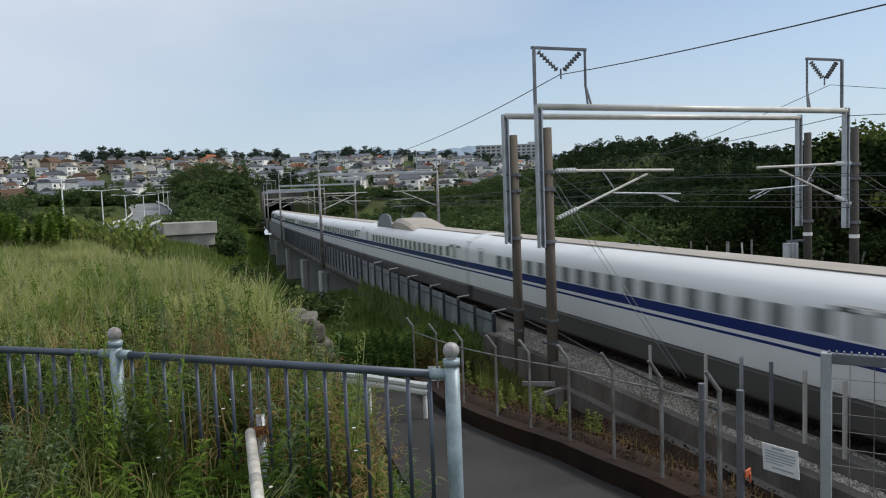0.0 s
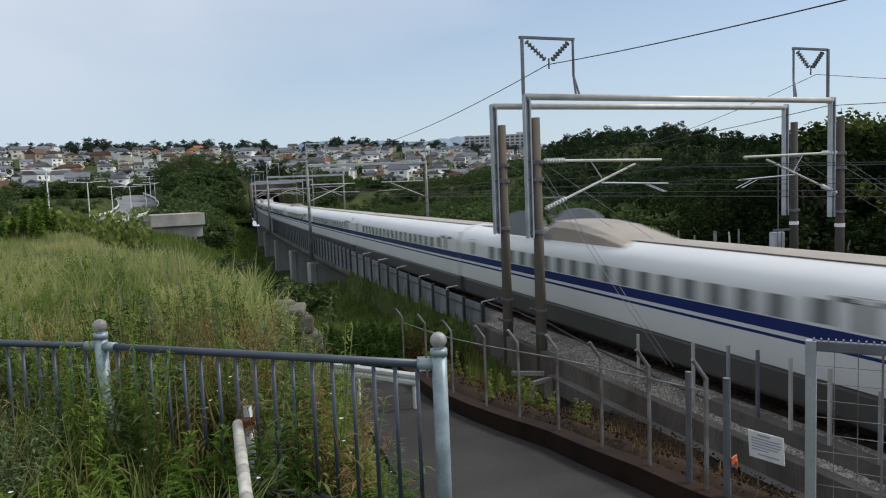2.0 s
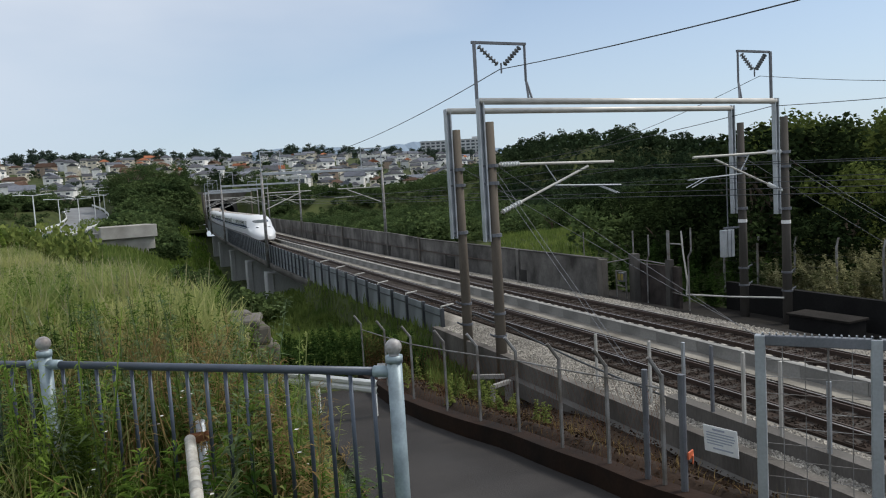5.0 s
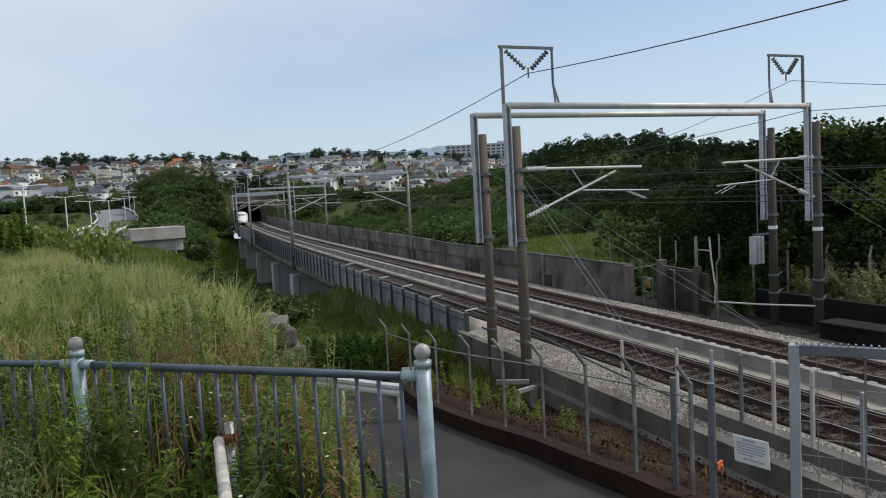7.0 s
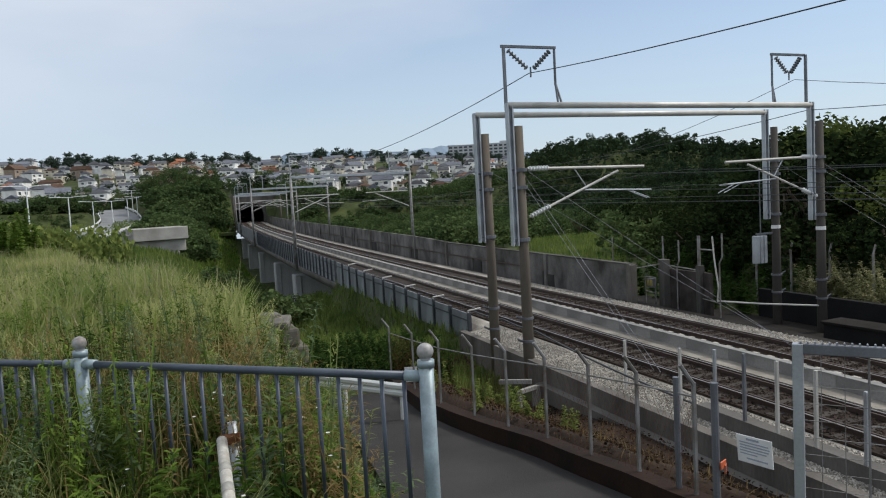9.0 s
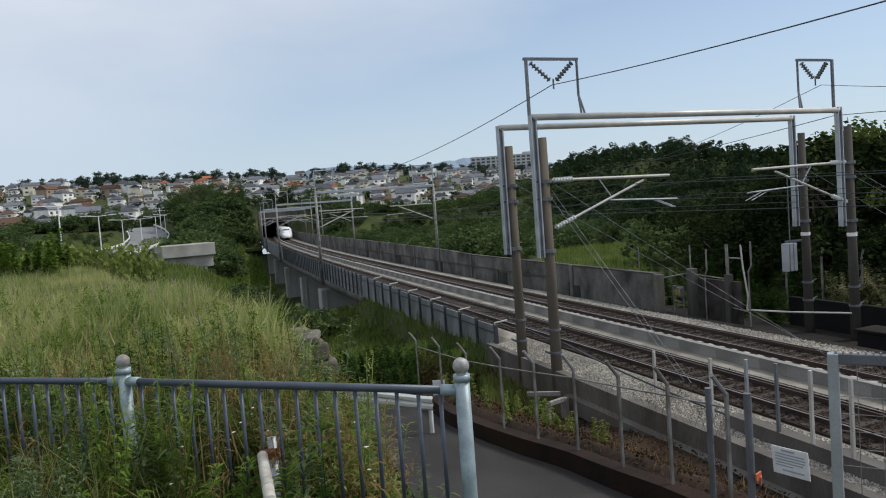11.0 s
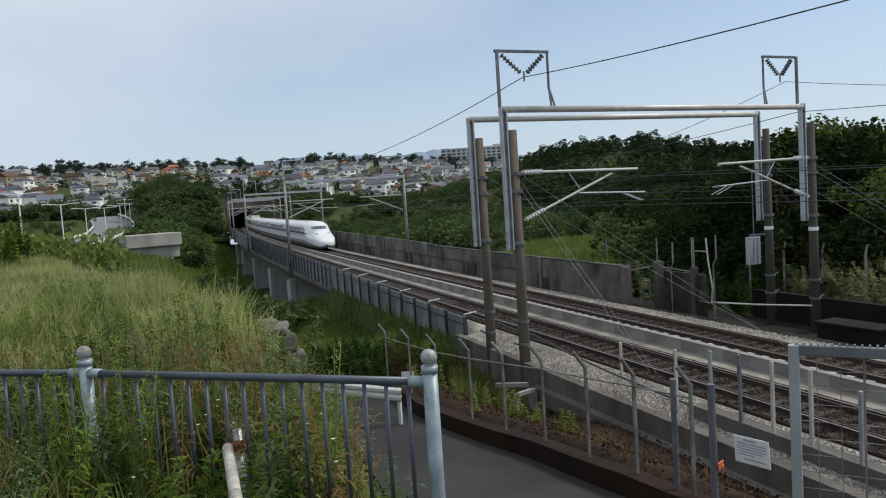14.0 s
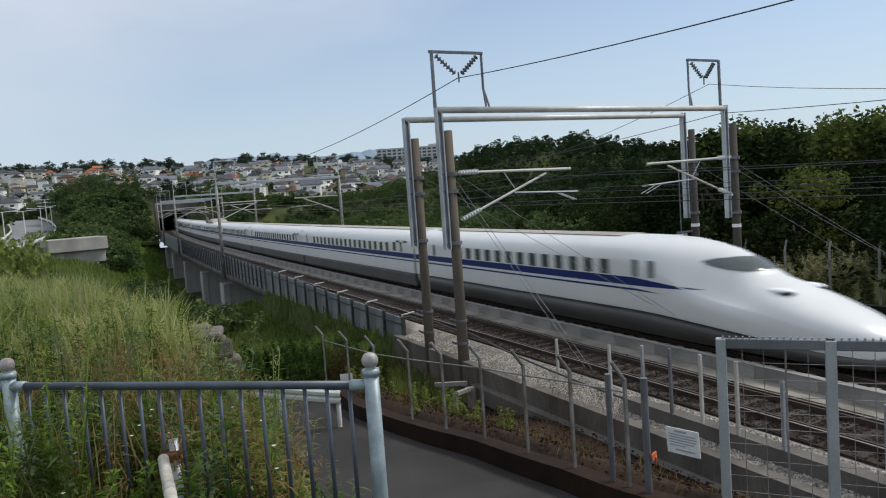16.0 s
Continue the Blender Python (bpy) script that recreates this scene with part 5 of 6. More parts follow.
def crown_points(rg, h, w, blobs, per):
    """Points on the shells of many clumps that fill an uneven crown."""
    pts = []
    for i in range(blobs):
        a, u = rg.random() * 6.283, rg.random()
        zz = 0.30 + 0.66 * u
        rad = w * math.sqrt(max(0.05, 1 - (2 * (zz - 0.55) / 1.0) ** 2)) * (0.35 + 0.65 * math.sqrt(rg.random()))
        c = np.array((rad * math.cos(a), rad * math.sin(a), zz * h))
        r = w * rg.uniform(0.22, 0.42)
        q = rg.normal(size=(per, 3))
        q /= np.linalg.norm(q, axis=1)[:, None]
        q *= r * (0.55 + 0.5 * rg.random((per, 1)))
        q[:, 2] *= 0.75
        pts.append(c + q)
    return np.concatenate(pts)


def tree(seed, h, w, blobs, per, leaf, material, label, group):
    rg = np.random.default_rng(seed)
    t = empty("tree", pose(0, 0, 0), label, "tree", group)
    bm = B()
    tube(bm, (0, 0, -0.4), (0.1 * w, 0.05, 0.45 * h), 0.035 * h, 0.02 * h, 8)
    for i in range(4):
        a = i * 1.6 + rg.random()
        tube(bm, (0.06 * w, 0, (0.28 + 0.05 * i) * h), (0.55 * w * math.cos(a), 0.55 * w * math.sin(a), (0.55 + 0.07 * i) * h), 0.016 * h, 0.006 * h, 6)
    part("trunk", bm, M["bark"], t)
    v, f = leaf_quads(crown_points(rg, h, w, blobs, per), leaf, rg)
    raw("crown", v.tolist(), f.tolist(), material, t)
    return t


def pine(seed, h):
    rg = np.random.default_rng(seed)
    t = empty("tree", pose(0, 0, 0), "dark slender pine on the ridge", "tree", "pines on the ridge")
    bm = B()
    tube(bm, (0, 0, -0.4), (0, 0, h * 0.95), 0.03 * h, 0.01 * h, 7)
    part("trunk", bm, M["bark"], t)
    pts = []
    for i in range(14):
        a, z = rg.random() * 6.28, h * (0.38 + 0.58 * rg.random())
        r = h * 0.22 * (1.2 - z / h)
        q = rg.normal(size=(34, 3)) * (0.075 * h, 0.075 * h, 0.04 * h)
        pts.append(q + (r * math.cos(a), r * math.sin(a), z))
    v, f = leaf_quads(np.concatenate(pts), 0.8, rg)
    raw("crown", v.tolist(), f.tolist(), L["pine"], t)
    return t


G_E, G_V = "trees east of the line", "trees in the valley"
kinds = [tree(11 + i, 9.0, 3.6 + 0.3 * i, 22, 70, 0.42, L["tree"], "dense dark green broadleaf tree with shade in its colour", G_E) for i in range(4)]
kinds_v = [tree(21 + i, 9.0, 3.6 + 0.3 * i, 22, 70, 0.42, L["tree_v"], "mid-green broadleaf tree in the valley", G_V) for i in range(4)]
pines = [pine(31 + i, 10.0) for i in range(3)]
far_kinds = [tree(51 + i, 10.0, 4.6, 14, 42, 0.85, L["tree_far"], "dark green tree on the wooded hillside", "trees on the hills") for i in range(3)]
rt = random.Random(4)


def plant_tree(src, x, y, s, sink=0.0, sz=1.0):
    z = float(height(x, y)) - sink
    copy_thing(src, Matrix.Translation((x, y, z)) @ Matrix.Rotation(rt.uniform(0, 6.28), 4, "Z") @ Matrix.Diagonal((s, s, s * sz, 1)))


def wood(src, n, x0, x1, y0, y1, s0, s1, ok=lambda x, y: True, sink=0.3):
    done, tries = 0, 0
    while done < n and tries < n * 20:
        tries += 1
        x, y = rt.uniform(x0, x1), rt.uniform(y0, y1)
        if ok(x, y) and not on_road_w(x, y) and not open_slope(x, y):
            plant_tree(rt.choice(src), x, y, rt.uniform(s0, s1), sink)
            done += 1


def in_view(x, y, lo=-16.0, hi=62.0):
    return lo < math.degrees(math.atan2(x, y)) < hi


off_line = lambda x, y: abs(x - float(xline(y))) > 10.5
field = lambda x, y: 24 < x < 58 and 40 < y < 92 and 0.49 < x / y < 0.70
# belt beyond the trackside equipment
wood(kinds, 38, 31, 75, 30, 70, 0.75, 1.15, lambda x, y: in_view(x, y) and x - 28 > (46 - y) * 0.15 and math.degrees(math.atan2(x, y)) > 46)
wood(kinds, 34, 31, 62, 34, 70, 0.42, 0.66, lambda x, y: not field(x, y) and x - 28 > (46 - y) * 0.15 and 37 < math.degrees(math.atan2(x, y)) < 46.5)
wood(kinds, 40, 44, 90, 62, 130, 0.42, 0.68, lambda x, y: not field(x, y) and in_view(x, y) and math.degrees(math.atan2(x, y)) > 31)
kinds_l = [tree(61 + i, 9.0, 3.4 + 0.3 * i, 24, 80, 0.38, L["sunny"], "light yellow-green broadleaf tree with sunlight in its colour", G_E) for i in range(2)]
wood(kinds_l, 22, 50, 84, 36, 74, 1.1, 1.35, lambda x, y: 47.5 < math.degrees(math.atan2(x, y)) < 64)
wood(kinds_l, 5, 34, 44, 28, 40, 0.6, 0.8, lambda x, y: 46.5 < math.degrees(math.atan2(x, y)) < 56)
# behind the far wall of the viaduct
wood(kinds_v, 66, 24, 75, 84, 205, 0.4, 0.62, lambda x, y: x - float(xline(y)) > 11 and not field(x, y) and in_view(x, y))
# slopes round the tunnel
wood(kinds_v, 44, -34, 8, 150, 222, 0.3, 0.5, lambda x, y: x < float(xline(y)) - 9.5 and in_view(x, y) and not (x < -3 and y < 215 and x > -26 and y > 105))
wood(kinds_v, 46, -40, 40, 221, 268, 0.55, 0.9, lambda x, y: y > 262 or abs(x - float(xline(y))) > 11)
# beyond the road
wood(kinds_v, 46, -75, -24, 95, 190, 0.7, 1.05, lambda x, y: math.degrees(math.atan2(x, y)) < -11)
wood(kinds_v, 14, -36, -14, 48, 86, 0.45, 0.65, lambda x, y: math.degrees(math.atan2(x, y)) < -11)
# hills and ridge: past counting, joined
def joined(name, srcs, spots, label):
    vs, fs, base = [], [], 0
    data = []
    for src in srcs:
        me = [c for c in src.children if c.name.startswith("crown")][0].data
        q = np.zeros(len(me.vertices) * 3)
        me.vertices.foreach_get("co", q)
        data.append(q.reshape(-1, 3))
    for i, (x, y, k) in enumerate(spots):
        q = data[i % len(data)] * k
        a = rt.uniform(0, 6.28)
        c, sn = math.cos(a), math.sin(a)
        vs.append(np.stack([q[:, 0] * c - q[:, 1] * sn + x, q[:, 0] * sn + q[:, 1] * c + y, q[:, 2] + float(height(x, y)) - 0.4], 1))
        fs.append(np.arange(len(q)).reshape(-1, 4) + base)
        base += len(q)
    me = [c for c in srcs[0].children if c.name.startswith("crown")][0].data.materials[0]
    tagged(raw(name, np.concatenate(vs).tolist(), np.concatenate(fs).tolist(), me), label, "woods", kind="stuff")


def spots(n, x0, x1, y0, y1, s0, s1, ok=in_view):
    out, tries = [], 0
    while len(out) < n and tries < 30 * n:
        tries += 1
        x, y = rt.uniform(x0, x1), rt.uniform(y0, y1)
        if ok(x, y) and not on_road_w(x, y) and not open_slope(x, y) and not (50 < y < 111 and -5.0 < math.degrees(math.atan2(x, y)) < 2.5):
            out.append((x, y, rt.uniform(s0, s1)))
    return out


joined("hill_woods", far_kinds, spots(620, 92, 300, 130, 290, 0.5, 0.85, lambda x, y: in_view(x, y) and math.degrees(math.atan2(x, y)) > 28), "dense dark green woods on the hill")
shrubs = [tree(71 + i, 5.0, 3.4, 14, 34, 0.7, L["tree_v"], "dark shrub", "shrubs") for i in range(2)]
joined("valley_scrub", shrubs, spots(430, -45, 16, 112, 222, 0.5, 1.0, lambda x, y: in_view(x, y) and x < float(xline(y)) - 7.6 and not (x < -3 and y < 212) and not (-16 < x < 3 and 100 < y < 118)), "dark scrub covering the valley side")
joined("portal_scrub", shrubs, spots(150, 0, 46, 206, 260, 0.35, 0.6, lambda x, y: y > 259 or abs(x - float(xline(y))) > 10), "dark scrub above the tunnel mouth")
joined("valley_floor_scrub", shrubs, spots(170, -14, 11, 52, 112, 0.35, 0.6, lambda x, y: x < float(xline(y)) - 7.5 and not (-8 < x < 5 and y > 98)), "dark green scrub on the valley floor")
joined("hill_scrub", shrubs, spots(300, -70, 44, 224, 300, 0.5, 0.85, lambda x, y: in_view(x, y) and (y > 260 or abs(x - float(xline(y))) > 10)), "dark scrub over the tunnel hill")
joined("east_scrub", shrubs, spots(430, 25, 90, 50, 222, 0.55, 0.9, lambda x, y: in_view(x, y) and x - float(xline(y)) > 10 and not field(x, y)), "dark scrub beyond the trackside wall")
joined("road_scrub", shrubs, spots(150, -60, -8, 60, 170, 0.55, 0.9, lambda x, y: in_view(x, y) and not (-11.5 < math.degrees(math.atan2(x, y)) < 0)), "dark scrub beside the road")
joined("road_low_scrub", shrubs, spots(190, -34, 2, 96, 214, 0.22, 0.42, lambda x, y: -11.5 < math.degrees(math.atan2(x, y)) < 0.5 and abs(x - float(np.interp(y, [60, 100, 130, 165, 190, 212], [-21.5, -20.5, -19, -16, -12, -7]))) > 6.5 and not (-7 < x < 3 and y < 116)), "low scrub beside the road")
joined("plot_scrub", shrubs, spots(330, 55, 160, 130, 290, 0.55, 1.0, lambda x, y: 0.40 < x / y < 0.58), "dark scrub below the wooded hill")
joined("slope_scrub", shrubs, spots(260, 30, 120, 205, 284, 0.45, 0.8, lambda x, y: 0.14 < x / y < 0.44 and x - float(xline(y)) > 10), "dark scrub below the houses")
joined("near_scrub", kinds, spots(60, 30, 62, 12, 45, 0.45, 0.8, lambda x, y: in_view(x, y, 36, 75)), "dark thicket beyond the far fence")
for src in shrubs:
    for c in list(src.children):
        bpy.data.objects.remove(c)
    bpy.data.objects.remove(src)
light = [tree(81 + i, 5.0, 2.6, 22, 110, 0.30, L["bush"], "light green bushy tree behind the mound", "light green bushes") for i in range(2)]
for x, y, top in ((-7.6, 47, 4.3), (-6.3, 46, 4.9), (-5.2, 48, 4.6), (-4.4, 49, 4.1), (-9.2, 46, 4.2), (-11.0, 47, 4.6)):
    k = (top - float(height(x, y))) / 5.0
    copy_thing(light[rt.randrange(2)], Matrix.Translation((x, y, float(height(x, y)))) @ Matrix.Diagonal((min(k, 1.0), min(k, 1.0), k, 1)))
for src in light:
    for c in list(src.children):
        bpy.data.objects.remove(c)
    bpy.data.objects.remove(src)
joined("town_trees", far_kinds, spots(330, -190, 300, 285, 640, 0.3, 0.7), "dark garden trees among the houses")
joined("tunnel_hill_trees", far_kinds, spots(80, -75, 60, 258, 290, 0.4, 0.65), "dark woods below the town")
joined("ridge_pines", pines, spots(520, -240, 330, 600, 690, 0.5, 1.35, lambda x, y: in_view(x, y) and math.sin(x * 0.055) + 0.7 * math.sin(x * 0.021 + 2) > -1.15), "dark pines along the ridge")
for src in kinds + kinds_v + kinds_l + pines + far_kinds:
    for c in list(src.children):
        bpy.data.objects.remove(c)
    bpy.data.objects.remove(src)


def far_woods(name, n, xs, ys, label, material, size, lift):
    rg = np.random.default_rng(8)
    x, y = rg.uniform(*xs, n), rg.uniform(*ys, n)
    x, y = x[x > 0.53 * y], y[x > 0.53 * y]
    n = len(x)
    z = height(x, y) + lift * rg.random(n)
    v, f = leaf_quads(np.stack([x, y, z], 1), size, rg, 0.6, 0.9)
    tagged(raw(name, v.tolist(), f.tolist(), material), label, "woods", kind="stuff")


far_woods("hill_woods", 46000, (85, 310), (120, 290), "closed canopy of dark woods on the hill", L["tree_far"], 1.2, 4.5)


def blades(name, n, sample, h, w, material, label, category="grass", lean=0.35, seed=3, arch=0.25):
    """Grass: tapered bent blades over the ground, in one mesh."""
    rg = np.random.default_rng(seed)
    x, y, ok = sample(rg, n)
    x, y = x[ok], y[ok]
    n = len(x)
    z = height(x, y)
    a = rg.random(n) * 6.283
    tall = h * (0.45 + 0.75 * rg.random(n)) * (0.75 + 0.5 * np.sin(x * 0.9 + 1.3 * np.sin(y * 0.7)) ** 2)
    side = np.stack([np.cos(a), np.sin(a), 0 * a], 1) * (w * (0.6 + 0.8 * rg.random(n)))[:, None] / 2
    b = rg.random(n) * 6.283
    out = np.stack([np.cos(b), np.sin(b), 0 * b], 1) * (tall * lean * rg.random(n))[:, None]
    p = np.stack([x, y, z - 0.03], 1)
    up = np.array((0, 0, 1.0))
    m1 = p + out * arch + up * (tall * 0.55)[:, None]
    tip = p + out + up * tall[:, None]
    v = np.stack([p - side, p + side, m1 + side * 0.8, m1 - side * 0.8, tip], 1).reshape(-1, 3)
    k = np.arange(n) * 5
    f = np.stack([k, k + 1, k + 2, k + 3], 1).tolist() + np.stack([k + 3, k + 2, k + 4], 1).tolist()
    return tagged(raw(name, v.tolist(), f, material), label, category, kind="stuff")


def on_mound(y0, y1):
    def s(rg, n):
        y = y0 + (y1 - y0) * rg.random(n) ** 0.8
        x = -0.32 * y - 1.5 + (mound_edge(y) + 0.4 + 0.32 * y + 1.5) * rg.random(n)
        return x, y, np.ones(n, bool)
    return s


blades("mound_grass", 80000, on_mound(8, 45), 0.6, 0.04, L["grass"], "tall pale green grass over the mound", seed=3, lean=0.75)
blades("mound_grass", 9000, on_mound(4.4, 9), 0.55, 0.02, L["weed_shaded"], "tall green grass by the railing", seed=4)
blades("seed_heads", 5500, on_mound(9, 44), 0.85, 0.02, L["pale"], "straw-coloured seeding grass stalks", seed=5, lean=0.45)
blades("dry_grass", 2500, on_mound(4.6, 9), 0.8, 0.014, L["dry"], "dry brown stalks among the weeds", seed=6, lean=0.7)


def area(x0, x1, y0, y1, test=None):
    def s(rg, n):
        x, y = rg.uniform(x0, x1, n), rg.uniform(y0, y1, n)
        return x, y, np.ones(n, bool) if test is None else test(x, y)
    return s


blades("slope_grass", 26000, area(2, 11.6, 22, 76, lambda x, y: x > 3 + 0 * y), 0.6, 0.07, L["grass_low"], "rough grass on the slope below the barrier", seed=7)
blades("field_grass", 14000, area(26, 58, 44, 92, lambda x, y: (x / y > 0.50) & (x / y < 0.70)), 0.7, 0.10, L["grass_low"], "light green grass in an open plot", seed=8)
blades("valley_grass", 9000, area(3, 22, 98, 210, lambda x, y: (x / y > 0.03) & (x / y < 0.11) & (x < xline(y) - 5.5)), 0.9, 0.3, L["weed"], "light green grass on the open slope", seed=17)
blades("valley_grass", 16000, area(-14, 11.5, 100, 214, lambda x, y: x < xline(y) - 5.5), 0.9, 0.25, L["grass_low"], "grass on the slope beside the tunnel", seed=9)
blades("valley_grass", 12000, area(-16, 6, 48, 112), 0.8, 0.12, L["grass_low"], "rough grass on the valley side", seed=14)
blades("bank_weeds", 1500, area(6.3, 10.8, 6, 25), 0.28, 0.014, L["dry"], "dead brown weeds on the bank", seed=10, lean=0.9)


def beside_rail(y0, y1, x0=-4.2, x1=1.5):
    def s(rg, n):
        x, y = rg.uniform(x0, x1, n), rg.uniform(y0, y1, n)
        return x, y, (y > 4.45 - 0.80 * x * 0.9 + 0.0) & (x < mound_edge(y) + 0.3)
    return s


blades("arching_grass", 900, beside_rail(4.7, 8.0, -4.0, 0.7), 0.8, 0.013, L["grass"], "arching strap-leaved grass by the railing", seed=12, lean=0.65, arch=0.3)
blades("arching_grass", 420, beside_rail(4.7, 8.0, -4.0, 0.9), 0.85, 0.012, L["dry"], "arching dead grass by the railing", seed=13, lean=0.7, arch=0.3)
rg = np.random.default_rng(15)
lx, ly = rg.uniform(6.4, 11.1, 9000), rg.uniform(3, 27, 9000)
v, f = leaf_quads(np.stack([lx, ly, height(lx, ly) + 0.06 + 0.05 * rg.random(9000)], 1), 0.075, rg, 0.25, 0.6)
tagged(raw("litter", v.tolist(), f.tolist(), leaf_mat("dead_leaves", (0.016, 0.011, 0.008), (0.062, 0.041, 0.028), 0.1, 0.8, 1.2)), "dead brown leaves covering the bank", "leaf litter", kind="stuff")


# leafy weeds beside the railing
def weed_patch(name, n, sample, tall, leaves, leaf, material, label, seed, aspect=0.3, spire=True):
    rg = np.random.default_rng(seed)
    x, y, ok = sample(rg, n)
    vs, fs, base = [], [], 0
    for px, py in zip(x[ok], y[ok]):
        h = tall * rg.uniform(0.5, 1.15)
        z0 = float(height(px, py))
        bend = rg.normal(size=2) * 0.16 * h
        k = int(leaves * rg.uniform(0.7, 1.2))
        u = rg.random(k) ** 0.8
        c = np.stack([px + bend[0] * u ** 2, py + bend[1] * u ** 2, z0 + h * u], 1)
        a = rg.random(k) * 6.283
        reach = leaf * (1.25 - 0.75 * u) * rg.uniform(0.7, 1.2, k)
        d = np.stack([np.cos(a), np.sin(a), rg.uniform(-0.1, 0.9, k)], 1)
        d /= np.linalg.norm(d, axis=1)[:, None]
        e = np.cross(d, (0, 0, 1.0)) * (reach * aspect / 2)[:, None]
        tipv = c + d * reach[:, None] - np.stack([0 * u, 0 * u, reach * 0.25], 1)
        mid = c + d * (reach * 0.5)[:, None]
        v = np.stack([c, mid + e, tipv, mid - e], 1).reshape(-1, 3)
        vs.append(v)
        fs.append(np.arange(4 * k).reshape(k, 4) + base)
        base += 4 * k
        s = 0.006 * h
        q = np.array([(px - s, py, z0 - 0.05), (px + s, py, z0 - 0.05), (px + bend[0] + s * 0.4, py + bend[1], z0 + h), (px + bend[0] - s * 0.4, py + bend[1], z0 + h)])
        vs.append(q)
        fs.append(np.array([[0, 1, 2, 3]]) + base)
        base += 4
    return tagged(raw(name, np.concatenate(vs).tolist(), np.concatenate(fs).tolist(), material), label, "weeds", kind="stuff")


weed_patch("weeds", 300, beside_rail(4.0, 10.0), 1.0, 62, 0.165, L["weed_shaded"], "leafy green weeds crowding the railing", 21, 0.24)
weed_patch("weeds", 60, beside_rail(4.2, 9.5), 1.05, 70, 0.17, L["grass"], "pale yellow-green weeds behind the railing", 41, 0.12)
weed_patch("weeds", 16, area(-1.15, -0.35, 4.75, 5.35), 1.25, 110, 0.12, L["weed"], "leafy weeds growing over the railing", 42, 0.22)
weed_patch("weeds", 140, beside_rail(4.3, 8.5), 1.1, 75, 0.17, L["weed_grey"], "grey-green mugwort with feathery tips", 22, 0.22)
weed_patch("weeds", 230, beside_rail(4.3, 9.0), 0.9, 45, 0.2, L["dry"], "withered brown weeds", 23, 0.09)
# shade between the dense plants is painted as dark hedge-coloured leaves
weed_patch("weeds", 230, area(-4.2, -0.3, 4.7, 8.2, lambda x, y: y > 4.9 - 0.84 * x), 1.0, 120, 0.12, L["weed_dark"], "weeds behind the railing, shade put into their dark leaf colour", 43, 0.25)
weed_patch("weeds", 110, area(-2.8, 0.3, 3.6, 6.2, lambda x, y: y < 4.75 - 0.84 * x), 0.65, 60, 0.16, L["weed"], "leafy weeds in front of the railing", 24)
weed_patch("weeds", 60, area(1.2, 2.6, 7.0, 11.5, lambda x, y: (x < mound_edge(y) + 0.45)), 0.6, 60, 0.15, L["weed"], "green weeds spilling over the lane's edge", 25)
weed_patch("weeds", 20, area(1.6, 2.8, 6.0, 9), 1.1, 90, 0.14, L["weed_grey"], "tall feathery mugwort", 26, 0.22)
weed_patch("weeds", 30, area(6.3, 9.0, 14.5, 21), 0.7, 80, 0.16, L["bush"], "yellow-green creepers behind the lane fence", 27, 0.5)
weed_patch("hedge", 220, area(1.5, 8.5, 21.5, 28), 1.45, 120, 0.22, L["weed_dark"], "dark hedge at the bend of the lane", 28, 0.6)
weed_patch("bramble", 300, area(3, 11.2, 27, 74), 0.7, 70, 0.22, L["grass_low"], "low brambles on the slope", 29, 0.5)
weed_patch("bush", 70, area(-13, -2.6, 35, 44), 2.3, 240, 0.36, L["weed"], "light green bushes behind the mound", 30, 0.6)
weed_patch("pampas", 190, area(28.0, 33.5, 21.5, 27.0, lambda x, y: x > 1.08 * y), 2.7, 150, 0.30, L["knotweed"], "pale flowering knotweed by the far fence", 32, 0.45)
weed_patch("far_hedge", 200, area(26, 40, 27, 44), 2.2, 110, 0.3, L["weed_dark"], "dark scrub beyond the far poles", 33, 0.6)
weed_patch("mound_weeds", 650, on_mound(9, 30), 0.75, 75, 0.16, L["weed"], "patches of leafy green weeds on the mound", 51, 0.25)
weed_patch("mound_weeds", 160, on_mound(9, 26), 0.85, 80, 0.14, L["weed_grey"], "grey-green weeds on the mound", 52, 0.22)
weed_patch("mound_weeds", 330, area(-1, 2.4, 12.5, 25, lambda x, y: (x > mound_edge(y) - 1.4) & (y > 14.8)), 0.6, 60, 0.16, L["dry"], "straw-coloured weeds on the edge of the mound", 53, 0.15)
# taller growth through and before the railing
weed_patch("weeds", 70, area(-3.4, -0.25, 4.0, 7.4, lambda x, y: (y < 4.72 - 0.84 * x) & (y > 4.3 - 0.84 * x)), 1.0, 110, 0.13, L["weed_shaded"], "leafy weeds grown through the railing", 61, 0.26)
weed_patch("weeds", 46, area(-3.4, -0.35, 4.0, 7.4, lambda x, y: (y < 4.62 - 0.84 * x) & (y > 4.05 - 0.84 * x)), 0.85, 80, 0.15, L["weed"], "fresh green weeds before the railing", 62, 0.22)
weed_patch("weeds", 9, area(-1.5, -0.55, 4.6, 5.2), 1.0, 150, 0.13, L["weed_grey"], "silver-grey mugwort leaning on the railing", 63, 0.22)
weed_patch("weeds", 34, area(0.25, 1.3, 4.15, 6.2, lambda x, y: y > 4.85 - 0.84 * x), 0.8, 70, 0.14, L["weed"], "green weeds at the railing's end", 64, 0.2)
weed_patch("weeds", 26, area(0.3, 1.35, 4.1, 6.0, lambda x, y: y > 4.85 - 0.84 * x), 0.85, 60, 0.17, L["dry"], "withered stalks at the railing's end", 65, 0.1)
weed_patch("weeds", 8, area(0.9, 1.5, 4.4, 5.6), 0.95, 150, 0.12, L["weed_grey"], "feathery mugwort at the railing's end", 66, 0.2)
